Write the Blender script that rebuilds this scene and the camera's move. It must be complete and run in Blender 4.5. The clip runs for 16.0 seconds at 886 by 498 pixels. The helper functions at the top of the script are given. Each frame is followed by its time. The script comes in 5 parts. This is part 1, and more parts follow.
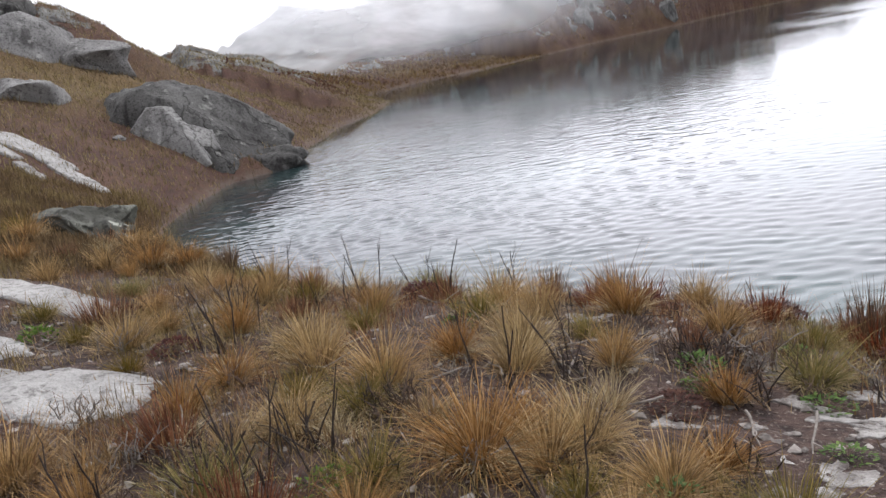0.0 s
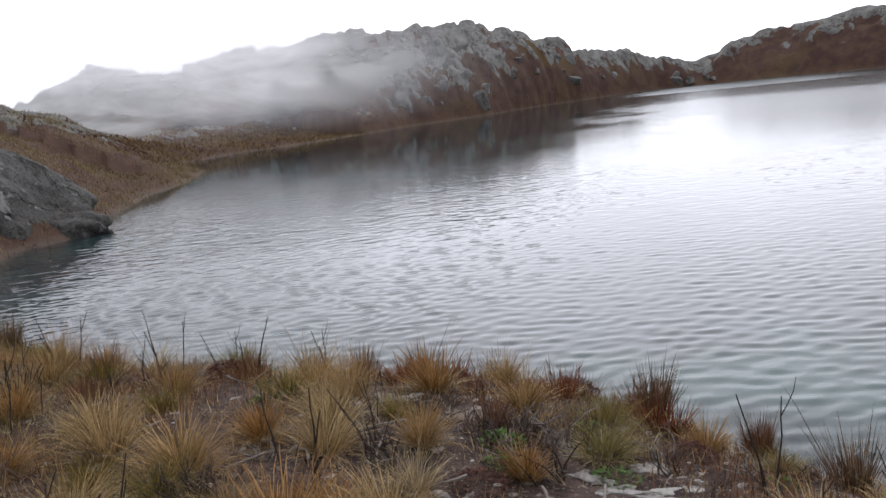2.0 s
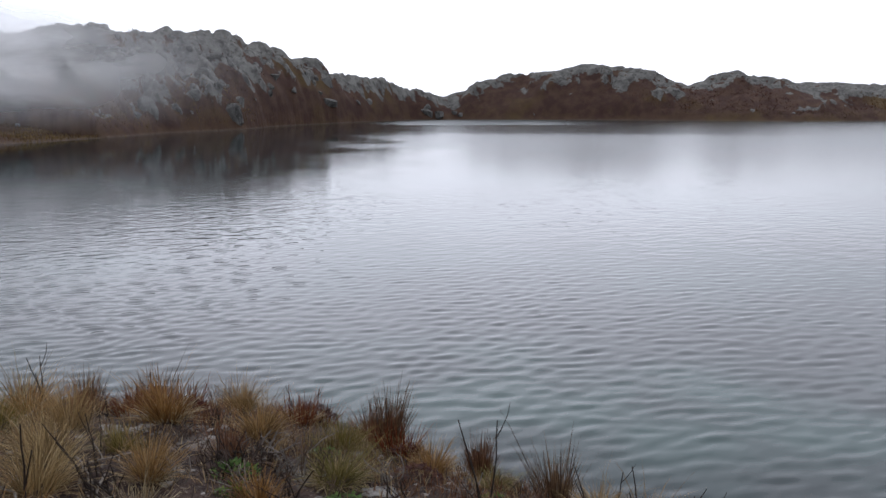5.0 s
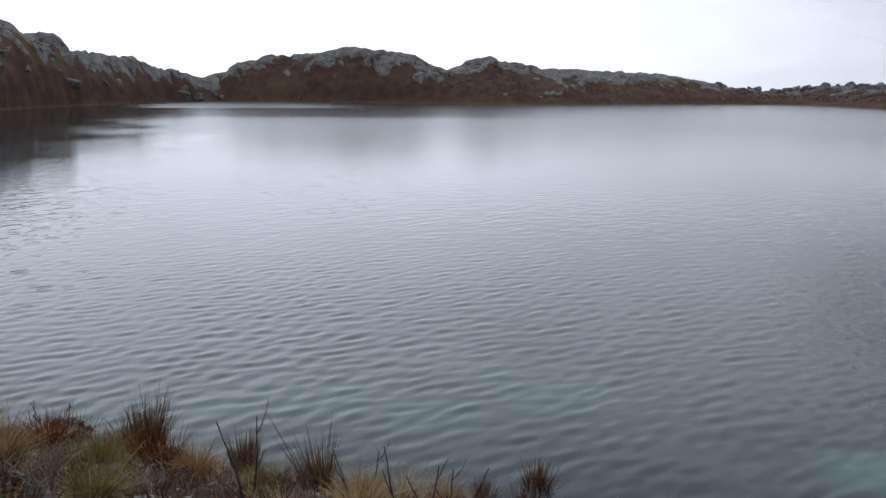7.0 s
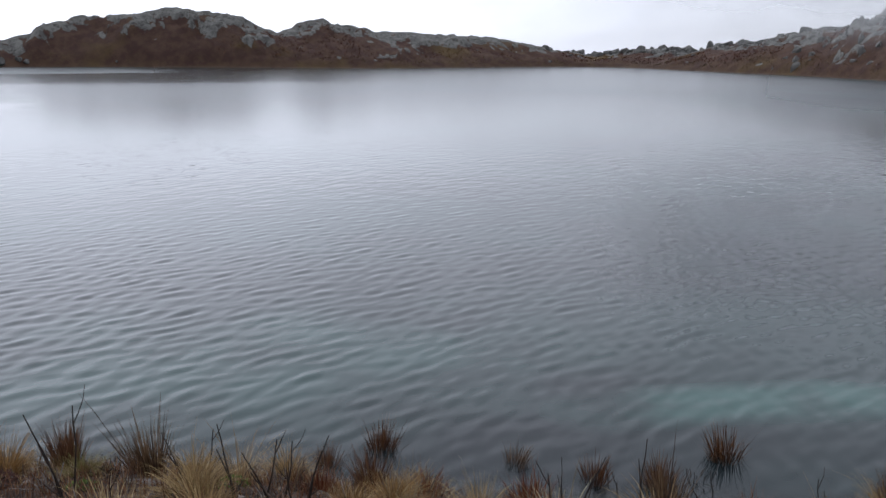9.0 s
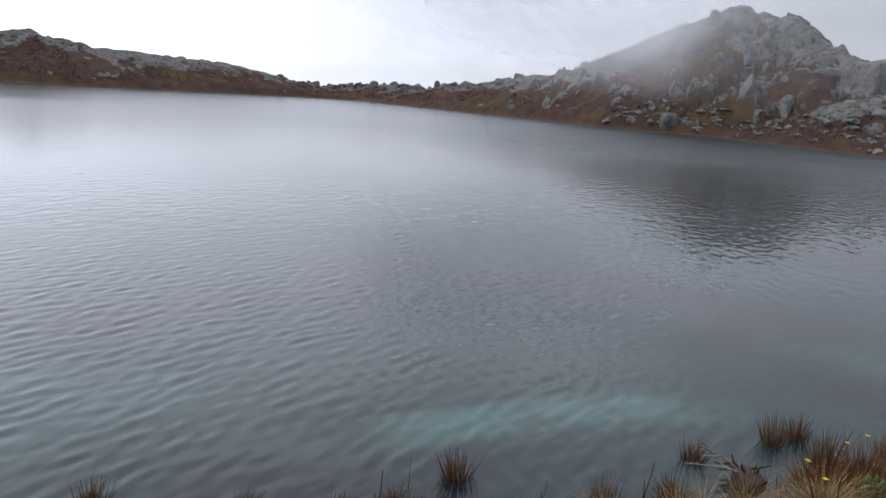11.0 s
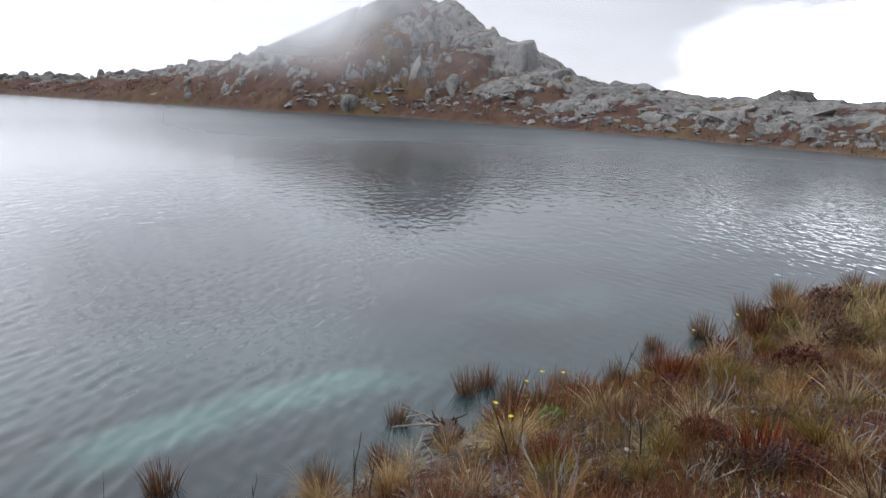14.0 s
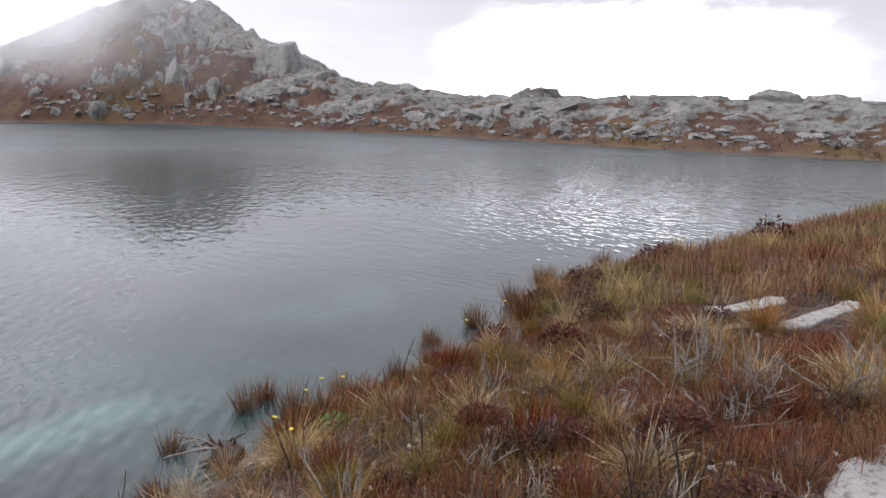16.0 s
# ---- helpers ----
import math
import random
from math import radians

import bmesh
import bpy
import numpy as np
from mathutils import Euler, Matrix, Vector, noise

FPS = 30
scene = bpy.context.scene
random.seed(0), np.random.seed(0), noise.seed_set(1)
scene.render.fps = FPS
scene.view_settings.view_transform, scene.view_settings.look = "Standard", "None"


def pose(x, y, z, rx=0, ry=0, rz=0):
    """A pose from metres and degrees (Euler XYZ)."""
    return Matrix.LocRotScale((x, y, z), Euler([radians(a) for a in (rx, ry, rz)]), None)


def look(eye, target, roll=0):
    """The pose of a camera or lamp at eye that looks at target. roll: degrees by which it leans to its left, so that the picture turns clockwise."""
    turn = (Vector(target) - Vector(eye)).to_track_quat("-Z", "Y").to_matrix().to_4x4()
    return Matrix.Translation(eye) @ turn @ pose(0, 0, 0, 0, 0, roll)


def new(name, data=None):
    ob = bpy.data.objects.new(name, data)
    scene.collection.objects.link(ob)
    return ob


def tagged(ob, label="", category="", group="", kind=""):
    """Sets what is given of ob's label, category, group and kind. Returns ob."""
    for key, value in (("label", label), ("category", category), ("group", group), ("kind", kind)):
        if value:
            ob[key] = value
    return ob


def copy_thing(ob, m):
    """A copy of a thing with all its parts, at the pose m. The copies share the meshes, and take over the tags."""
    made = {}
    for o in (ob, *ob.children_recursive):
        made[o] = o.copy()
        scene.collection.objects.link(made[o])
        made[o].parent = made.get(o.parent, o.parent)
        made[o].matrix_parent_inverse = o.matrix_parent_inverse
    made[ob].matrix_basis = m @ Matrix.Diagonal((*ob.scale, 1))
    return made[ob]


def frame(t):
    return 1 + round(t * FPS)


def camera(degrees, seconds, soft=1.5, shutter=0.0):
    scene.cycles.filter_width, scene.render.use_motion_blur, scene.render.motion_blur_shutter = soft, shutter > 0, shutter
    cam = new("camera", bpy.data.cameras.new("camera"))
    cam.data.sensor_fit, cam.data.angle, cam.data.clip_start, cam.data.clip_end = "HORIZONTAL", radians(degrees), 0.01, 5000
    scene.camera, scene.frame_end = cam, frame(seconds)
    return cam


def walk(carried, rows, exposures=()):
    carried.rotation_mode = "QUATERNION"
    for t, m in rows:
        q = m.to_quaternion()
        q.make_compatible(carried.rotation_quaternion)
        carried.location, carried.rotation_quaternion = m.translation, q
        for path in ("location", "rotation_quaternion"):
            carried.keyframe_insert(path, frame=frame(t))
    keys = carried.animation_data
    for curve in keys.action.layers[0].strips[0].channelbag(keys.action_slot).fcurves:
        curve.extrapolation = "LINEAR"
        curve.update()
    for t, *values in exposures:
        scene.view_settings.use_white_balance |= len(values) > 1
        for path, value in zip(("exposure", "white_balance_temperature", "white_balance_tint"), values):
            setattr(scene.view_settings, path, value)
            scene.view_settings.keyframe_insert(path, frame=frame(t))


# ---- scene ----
cam = camera(59.1, 16.0)
PATH = [
    (0, (-0.153, 0.247, 2.3), (75.16, 10.02, -2.42)),
    (0.5, (-0.143, 0.239, 2.308), (75.59, 9.65, -5.9)),
    (1, (-0.132, 0.237, 2.311), (77.2, 8.15, -9.58)),
    (1.5, (-0.127, 0.219, 2.321), (78.99, 6.52, -12.65)),
    (2, (-0.117, 0.214, 2.328), (78.86, 5.95, -15.21)),
    (2.5, (-0.11, 0.222, 2.33), (82.12, 2.78, -18.15)),
    (3, (-0.098, 0.223, 2.325), (80.72, 0.52, -20.84)),
    (3.5, (-0.094, 0.218, 2.333), (79.93, -0.48, -23.96)),
    (4, (-0.087, 0.209, 2.341), (80.4, -0.87, -27.49)),
    (6.5, (-0.178, -0.077, 2.514), (77.1, 0.42, -43.39)),
    (7, (-0.154, -0.104, 2.525), (78.16, -0.43, -49.39)),
    (7.5, (-0.141, -0.108, 2.513), (76.78, -0.88, -52.07)),
    (8, (-0.135, -0.12, 2.509), (76.2, -0.65, -54.45)),
    (10.5, (0.096, -0.069, 2.45), (77.2, -2.48, -75.16)),
    (11, (0.105, -0.083, 2.447), (78.59, -3.91, -79.93)),
    (11.5, (0.106, -0.092, 2.44), (78.93, -5.14, -82.62)),
    (12, (0.11, -0.102, 2.442), (79.76, -5.33, -86.31)),
    (12.5, (0.119, -0.106, 2.436), (79.13, -5.37, -89.68)),
    (13, (0.122, -0.122, 2.441), (78.21, -4.07, -94.6)),
    (13.5, (0.147, -0.133, 2.422), (77.87, -3.0, -97.81)),
    (14, (0.143, -0.148, 2.423), (78.69, -2.03, -102.62)),
    (14.5, (0.145, -0.152, 2.428), (78.23, -0.21, -105.46)),
    (15, (0.177, -0.178, 2.43), (79.85, -1.14, -109.0)),
    (15.5, (0.203, -0.212, 2.425), (79.44, -0.62, -114.14)),
    (16, (0.206, -0.235, 2.419), (79.22, -0.76, -119.32)),
]
EXPOSURES = [(0, 0.72, 6440, 11), (1, 0.56, 6420, 11), (2.5, 0.1, 6360, 11), (4, -0.13, 6250, 11), (7.5, -0.33, 6020, 9), (10.5, -0.2, 6090, 10), (12.5, 0.1, 6120, 9), (14, 0.46, 6290, 10), (16, 0.65, 6500, 13)]
walk(cam, [(t, pose(*eye, *turn)) for t, eye, turn in PATH], EXPOSURES)

# ---------------------------------------------------------------- light
SUN_AZ, SUN_EL = 34.0, 58.0  # compass bearing from +y towards +x, height above the horizon
sun_way = Vector((math.sin(radians(SUN_AZ)) * math.cos(radians(SUN_EL)), math.cos(radians(SUN_AZ)) * math.cos(radians(SUN_EL)), math.sin(radians(SUN_EL))))
sun_lamp = bpy.data.lights.new("sun", "SUN")
sun_lamp.energy, sun_lamp.angle, sun_lamp.color = 0.7, radians(30), (1.0, 0.96, 0.9)
sun = new("sun", sun_lamp)
sun.matrix_world = look(sun_way * 50, (0, 0, 0))


class Nodes:
    """Short way to write node trees."""

    def __init__(self, tree):
        self.tree = tree
        tree.nodes.clear()

    def add(self, kind, values=None, **settings):
        n = self.tree.nodes.new(kind)
        for key, value in settings.items():
            setattr(n, key, value)
        for key, value in (values or {}).items():
            if isinstance(value, bpy.types.NodeSocket):
                self.tree.links.new(value, n.inputs[key])
            else:
                n.inputs[key].default_value = value
        return n

    def math(self, op, a, b=0.0, c=0.0, clamp=False):
        return self.add("ShaderNodeMath", {0: a, 1: b, 2: c}, operation=op, use_clamp=clamp).outputs[0]

    def ramp(self, fac, stops, smooth=True):
        n = self.add("ShaderNodeValToRGB", {0: fac})
        e = n.color_ramp.elements
        n.color_ramp.interpolation = "EASE" if smooth else "LINEAR"
        while len(e) < len(stops):
            e.new(0.5)
        for el, (p, c) in zip(e, stops):
            el.position, el.color = p, (c, c, c, 1) if isinstance(c, (int, float)) else (*c, 1)
        return n.outputs[0]

    def mix(self, fac, a, b, blend="MIX"):
        n = self.add("ShaderNodeMix", {}, data_type="RGBA", blend_type=blend)
        for key, value in ((0, fac), (6, a), (7, b)):
            if isinstance(value, bpy.types.NodeSocket):
                self.tree.links.new(value, n.inputs[key])
            else:
                n.inputs[key].default_value = value if key == 0 else (*value, 1)
        return n.outputs[2]

    def noise(self, vector, scale, detail=4.0, rough=0.55, distortion=0.0):
        return self.add("ShaderNodeTexNoise", {"Vector": vector, "Scale": scale, "Detail": detail, "Roughness": rough, "Distortion": distortion}).outputs[0]


world = bpy.data.worlds.new("overcast")
scene.world = world
world.use_nodes = True
W = Nodes(world.node_tree)
sky = W.add("ShaderNodeTexSky", sky_type="NISHITA", sun_disc=False, sun_elevation=radians(SUN_EL), sun_rotation=radians(SUN_AZ))
way = W.add("ShaderNodeTexCoord").outputs["Generated"]
up = W.add("ShaderNodeSeparateXYZ", {0: way}).outputs[2]


def bearing_dot(bearing, rise):
    aim = Vector((math.sin(radians(bearing)), math.cos(radians(bearing)), rise)).normalized()
    return W.add("ShaderNodeVectorMath", {0: way, 1: tuple(aim)}, operation="DOT_PRODUCT").outputs["Value"]


# cloud cover: brightest low down on the veiled sun's side, greyer overhead and away from it; the grey deck lifts off the horizon in the south
stretched = W.add("ShaderNodeVectorMath", {0: way, 1: (1.0, 1.0, 3.2)}, operation="MULTIPLY").outputs[0]
cloud_noise = W.noise(stretched, 2.6, 7.0, 0.58, 0.5)
flat_way = W.add("ShaderNodeVectorMath", {0: W.add("ShaderNodeVectorMath", {0: way, 1: (1.0, 1.0, 1.7)}, operation="MULTIPLY").outputs[0]}, operation="NORMALIZE").outputs[0]
toward = W.add("ShaderNodeVectorMath", {0: flat_way, 1: tuple(Vector((math.sin(radians(SUN_AZ)), math.cos(radians(SUN_AZ)), 0.2)).normalized())}, operation="DOT_PRODUCT").outputs["Value"]
glow = W.ramp(W.math("MULTIPLY_ADD", toward, 0.5, 0.5), [(0.0, 0.43), (0.5, 0.46), (0.66, 0.62), (0.8, 0.92), (0.9, 1.2), (1.0, 1.85)])
cover = W.math("MULTIPLY", glow, W.math("MULTIPLY_ADD", cloud_noise, 0.8, 0.6))
cover = W.math("MULTIPLY", cover, W.ramp(up, [(0.0, 1.0), (0.08, 1.02), (0.25, 1.28), (0.6, 1.48), (1.0, 1.8)]))
lifted = W.ramp(W.math("MULTIPLY_ADD", W.math("SUBTRACT", cloud_noise, 0.5), 0.24, up), [(0.03, 1.0), (0.13, 0.0)])
south = W.ramp(bearing_dot(138, 0.0), [(0.88, 0.0), (0.97, 0.16)])
cover = W.math("ADD", cover, W.math("MULTIPLY", lifted, south))
# the brightest gap under the deck, seen over the southern slabs
gap = W.ramp(W.math("MULTIPLY_ADD", W.math("SUBTRACT", cloud_noise, 0.5), 0.08, bearing_dot(133, 0.05)), [(0.974, 0.0), (0.999, 1.0)])
cover = W.math("ADD", cover, W.math("MULTIPLY", W.math("MULTIPLY", lifted, gap), 6.5))
cloud = W.mix(1.0, (0.965, 0.968, 1.04), cover, "MULTIPLY")
clear = W.mix(1.0, sky.outputs[0], (0.10, 0.10, 0.10), "MULTIPLY")
colour = W.mix(0.93, clear, cloud)
back = W.add("ShaderNodeBackground", {"Color": colour, "Strength": 1.0})
W.add("ShaderNodeOutputWorld", {0: back.outputs[0]})

# ---------------------------------------------------------------- plan
# the lake's outline, from the end of the near bank round the cove, the far hills and back
NEAR_SHORE = [(10.9, -21), (10.5, -17.8), (10.1, -15.3), (9.5, -12.8), (8.6, -8.9), (8.4, -7.2), (8.0, -6.0), (7.0, -4.9), (6.4, -4.1), (6.1, -3.4),
              (5.7, -2.6), (5.4, -1.8), (4.9, -1.25), (4.4, -0.6), (3.95, 0.35), (3.6, 1.2), (3.3, 1.95), (3.0, 2.75), (2.75, 3.4), (2.5, 3.95),
              (2.25, 4.7), (1.8, 5.5), (0.9, 6.1), (-0.6, 7.0), (-1.9, 8.3), (-3.5, 10.4), (-4.6, 12.4), (-5.1, 14.4), (-5.1, 16.2), (-4.9, 18.6)]
COVE_SHORE = [(-4.1, 19.4), (-3.5, 20.5), (-3.7, 23.6), (-3.3, 26.5), (-3.2, 29), (-2.2, 32.3), (-1.7, 36.5), (-1.6, 38.9), (-2.2, 41), (-3.6, 45), (-2.6, 49.5), (0, 53.5),
              (5, 56), (10, 61), (15.6, 67.5), (24, 73), (29, 79), (36, 85), (46, 92), (57, 98), (63, 96)]
FAR_SHORE = [(71, 88), (79, 79), (85, 70), (89, 61), (98, 56), (112, 50), (121, 44), (124, 36), (114, 27), (104, 17.5), (97, 11), (88, 3), (80, -2), (75, -12.8),
             (64, -18.4), (56, -22), (48, -26.3), (41, -28.4), (33, -30), (27, -32), (23, -33.7), (20.5, -35.3), (16, -37), (12.5, -35.5), (10.8, -28)]
LAKE = np.array(NEAR_SHORE + COVE_SHORE + FAR_SHORE)
# crests of the hills round the lake: x, y, height, steepness at the shore (smaller is steeper)
HOME_RISE = [(-3, -34, 2.2, .6), (0, -18, 1.5, .55), (-3, -9, 1.3, .55), (-5.5, -2, 1.3, .52), (-8, 5, 1.9, .6), (-11.5, 13, 3.0, .7), (-13.8, 22, 4.6, .8)]
WEST_KNOLL = [(-14.6, 28, 6.4, 1.0), (-12.8, 29.7, 6.1, 1.1), (-12.6, 33.5, 4.2, 1.2), (-12.6, 38, 3.7, 1.1), (-11, 39.0, 4.4, 1.0), (-9.4, 41, 3.5, .9), (-7.8, 42.3, 3.2, .9), (-6.4, 43, 2.0, .9), (-10, 58, 2.6, 1.0)]
NORTH_CLIFF = [(-15, 83, 6.6, .7), (-11.4, 81, 8, .65), (-6, 80, 7, .65), (0, 80, 7.4, .65), (6.5, 81, 8.8, .6), (13, 83, 10, .6), (17, 84, 9, .55), (24, 87, 10, .5), (33, 90, 9, .42), (36, 92, 7.8, .42),
               (41, 94, 7.5, .45), (43, 96, 6.4, .5), (50, 98, 5.8, .55), (61, 102, 4.2, .7), (65, 102, 3.4, .8)]
EAST_RIDGE = [(68, 100, 4.4, .7), (69, 98.5, 5.8, .72), (75, 96, 6.4, .72), (79, 93, 7.5, .72), (83, 89.5, 7.9, .72), (88, 84, 7.3, .72), (94, 80, 5.1, .72), (98.6, 75, 6.6, .72), (105, 69, 4.9, .72), (117, 61, 4.8, .7),
              (124, 56, 4.1, .7), (129, 53, 3.4, .72), (137, 48.5, 1.6, .7), (137.5, 39.5, 2.4, .72), (134.5, 30.5, 3.1, .72), (129.6, 25, 2.5, .72), (122.6, 18.3, 3.7, .72), (117, 12.3, 3.7, .72), (111.7, 7.8, 5.2, .72)]
SOUTH_PEAK = [(106, 2, 5.6, .7), (101, -1.8, 7.6, .75), (97.8, -6.8, 9.9, .8), (95.3, -11.7, 12.2, .85), (93.8, -15.2, 14.0, .85), (90.6, -21, 12.4, .85), (87, -23.3, 10.3, .85), (82, -25, 8, .8), (78, -26.8, 6.9, .75), (75.6, -27.1, 5.1, .7)]
SOUTH_SLABS = [(71, -27.4, 4.2, .6), (63.4, -29.8, 3.7, .75), (58, -31.3, 3.3, .8), (54.9, -33, 2.8, .8), (50.6, -34.5, 2.6, .8), (48.3, -35.8, 3.3, .8), (47.5, -36.6, 2.8, .8), (42.4, -38.3, 2.7, .8), (36.8, -41, 2.7, .8),
               (32.5, -43, 2.6, .8), (27.3, -45.6, 2.6, .8), (15, -49, 2.8, .8), (4, -45, 2.5, .75)]
# last column: how much bare bedrock shows
CREST = np.array([(*p, bare) for line, bare in ((HOME_RISE, 0.0), (WEST_KNOLL, 0.62), (NORTH_CLIFF, 0.98), (EAST_RIDGE, 0.7), (SOUTH_PEAK, 0.7), (SOUTH_SLABS, 1.02)) for p in line])

# pale silt under the shallows: middle line of each bank, its half width and strength
SILT = [([(4.95, 1.45), (5.3, 1.0), (5.62, 0.5), (6.05, -0.1), (6.4, -0.8), (6.58, -1.4)], 0.25, 1.0),
        ([(8.1, -1.9), (8.5, -3.1), (9.1, -4.8)], 0.5, 0.35), ([(7.2, 0.6), (7.9, -1.2)], 0.6, 0.16),
        ([(2.4, 6.3), (3.7, 5.4), (4.5, 4.4), (5.3, 3.5), (6.3, 2.7)], 1.1, 0.4)]

_lattice = np.random.RandomState(7).rand(256, 256)


def value_noise(x, y):
    """Smooth noise from 0 to 1 over arrays."""
    xi, yi = np.floor(x).astype(int), np.floor(y).astype(int)
    fx, fy = x - xi, y - yi
    fx, fy = fx * fx * fx * (fx * (fx * 6 - 15) + 10), fy * fy * fy * (fy * (fy * 6 - 15) + 10)
    a, b = _lattice[xi % 256, yi % 256], _lattice[(xi + 1) % 256, yi % 256]
    c, d = _lattice[xi % 256, (yi + 1) % 256], _lattice[(xi + 1) % 256, (yi + 1) % 256]
    return (a * (1 - fx) + b * fx) * (1 - fy) + (c * (1 - fx) + d * fx) * fy


def fbm(x, y, octaves=4, rough=0.5):
    """Layered noise from about -1 to 1."""
    total, amp, norm = 0.0, 1.0, 0.0
    for k in range(octaves):
        total = total + amp * (2 * value_noise(x * 2**k + 17.3 * k, y * 2**k - 9.1 * k) - 1)
        norm, amp = norm + amp, amp * rough
    return total / norm


def ridged(x, y, octaves=4, rough=0.55):
    """Layered noise from 0 to 1 with sharp crests."""
    total, amp, norm = 0.0, 1.0, 0.0
    for k in range(octaves):
        total = total + amp * (1 - np.abs(2 * value_noise(x * 2**k + 5.7 * k, y * 2**k + 3.3 * k) - 1))
        norm, amp = norm + amp, amp * rough
    return total / norm


def near_line(px, py, line, closed):
    """For each point the distance to a line of points, and the line's further columns at the nearest place."""
    best, extra = np.full(px.shape, 1e9), np.zeros((line.shape[1] - 2,) + px.shape)
    ends = np.roll(line, -1, axis=0) if closed else line[1:]
    for a, b in zip(line, ends):
        v = b[:2] - a[:2]
        k = np.clip(((px - a[0]) * v[0] + (py - a[1]) * v[1]) / (v @ v), 0, 1)
        d = np.hypot(px - a[0] - k * v[0], py - a[1] - k * v[1])
        closer = d < best
        best = np.where(closer, d, best)
        for n in range(len(extra)):
            extra[n] = np.where(closer, a[2 + n] + k * (b[2 + n] - a[2 + n]), extra[n])
    return best, extra


def inside(px, py, outline):
    odd = np.zeros(px.shape, bool)
    for (ax, ay), (bx, by) in zip(outline[:, :2], np.roll(outline[:, :2], -1, axis=0)):
        if ay != by:
            odd ^= ((ay > py) != (by > py)) & (px < (bx - ax) * (py - ay) / (by - ay) + ax)
    return odd


def shore_distance(px, py):
    """Metres from the water's edge, positive on land."""
    d, _ = near_line(px, py, LAKE, True)
    d = np.where(inside(px, py, LAKE), -d, d)
    return d + 0.16 * fbm(px * 0.9, py * 0.9, 3) * np.clip(np.abs(d) + 0.3, 0, 1) * np.clip(np.hypot(px, py) / 12, 0.5, 3)


def bedrock(px, py, size, seed):
    """Jointed blocks of rock: for each place its block's own lift and tilt, and how near it is to a joint."""
    x = px / size + 0.35 * fbm(px * 0.5 / size + seed, py * 0.5 / size, 2)
    y = py / size + 0.35 * fbm(px * 0.5 / size, py * 0.5 / size - seed, 2)
    gx, gy = np.floor(x), np.floor(y)
    first, second, lift = np.full(px.shape, 9.0), np.full(px.shape, 9.0), np.zeros(px.shape)
    for i in (-1, 0, 1):
        for j in (-1, 0, 1):
            cx, cy = (gx + i).astype(int) + seed, (gy + j).astype(int) + 3 * seed
            dx = x - (gx + i + _lattice[cx % 256, cy % 256])
            dy = y - (gy + j + _lattice[(cx + 91) % 256, (cy + 37) % 256])
            d = np.hypot(dx, dy)
            own = _lattice[(cx + 13) % 256, (cy + 71) % 256] - 0.5
            own = own + dx * (_lattice[(cx + 29) % 256, (cy + 5) % 256] - 0.5) * 1.3 + dy * (_lattice[(cx + 57) % 256, (cy + 111) % 256] - 0.5) * 1.3
            closer = d < first
            second = np.where(closer, first, np.minimum(second, d))
            lift = np.where(closer, own, lift)
            first = np.where(closer, d, first)
    return lift, np.clip((second - first) / 0.16, 0, 1)


def height(px, py, with_rock=False):
    """The ground's height: the shore at 0, rising to the crests; the lake bed below 0."""
    px, py = np.asarray(px, float), np.asarray(py, float)
    s = shore_distance(px, py)
    d, (top, power, bare) = near_line(px, py, CREST, True)
    far = np.clip((np.hypot(px, py) - 14) / 30, 0, 1)
    on = np.clip(s, 0, None)
    u = on / (on + d + 1e-6)
    land = top * u**power
    # past the crest the ground drops steeply, shaped to fit the camera's skyline
    past = ~inside(px, py, CREST) & (s > 0)
    land = np.where(past, top - far * np.minimum(0.45 * d, 90.0), land)
    crag = (ridged(px * 0.16 + 3, py * 0.16, 5) - 0.55) * 1.6
    land = land + far * crag * np.clip(on / 3, 0, 1) * np.clip(top / 6, 0.25, 1.0) * (0.3 + 0.7 * np.clip(d / 4, 0, 1))
    rock = np.clip((fbm(px * 0.2 + 60, py * 0.2, 3) * 0.6 + fbm(px * 0.7, py * 0.7 + 30, 3) * 0.55 + bare - 0.42 + 1.1 * (u - 0.7)) * 4, 0, 1) * far * np.clip(on / 1.2 - 0.2, 0, 1)
    big, joint = bedrock(px, py, 4.2, 3)
    small, seam = bedrock(px, py, 1.7, 11)
    tallness = np.clip((top - 1.2) / 4.5, 0.42, 1.25)
    tallness = tallness * (0.55 + 0.45 * np.clip(d / 6, 0, 1)) * np.where(bare > 0.9, 1.3, 1.0)
    land = land + rock * tallness * (0.95 * big + 0.45 * small + 0.4 * joint + 0.12 * seam - 0.15)
    land = land + (1 - far) * (0.06 * fbm(px * 0.8, py * 0.8, 3) + 0.035 * fbm(px * 3.1, py * 3.1, 3)) * np.clip(on / 0.5, 0, 1)
    under = np.clip(-s, 0, None)
    bed = -0.42 * (1 - np.exp(-under / 1.3)) - 0.16 * np.clip(under - 2.2, 0, 14)
    z = np.where(s > 0, land, bed)
    return (z, np.where(s > 0, rock * (0.35 + 0.65 * joint) * (0.6 + 0.4 * seam), 0.0)) if with_rock else z


def grid_faces(rows, cols, wrap=False):
    i = np.arange(rows - 1)[:, None] * cols
    j = np.arange(cols if wrap else cols - 1)[None, :]
    k = (j + 1) % cols
    return np.stack([i + j, i + k, i + cols + k, i + cols + j], -1).reshape(-1, 4)


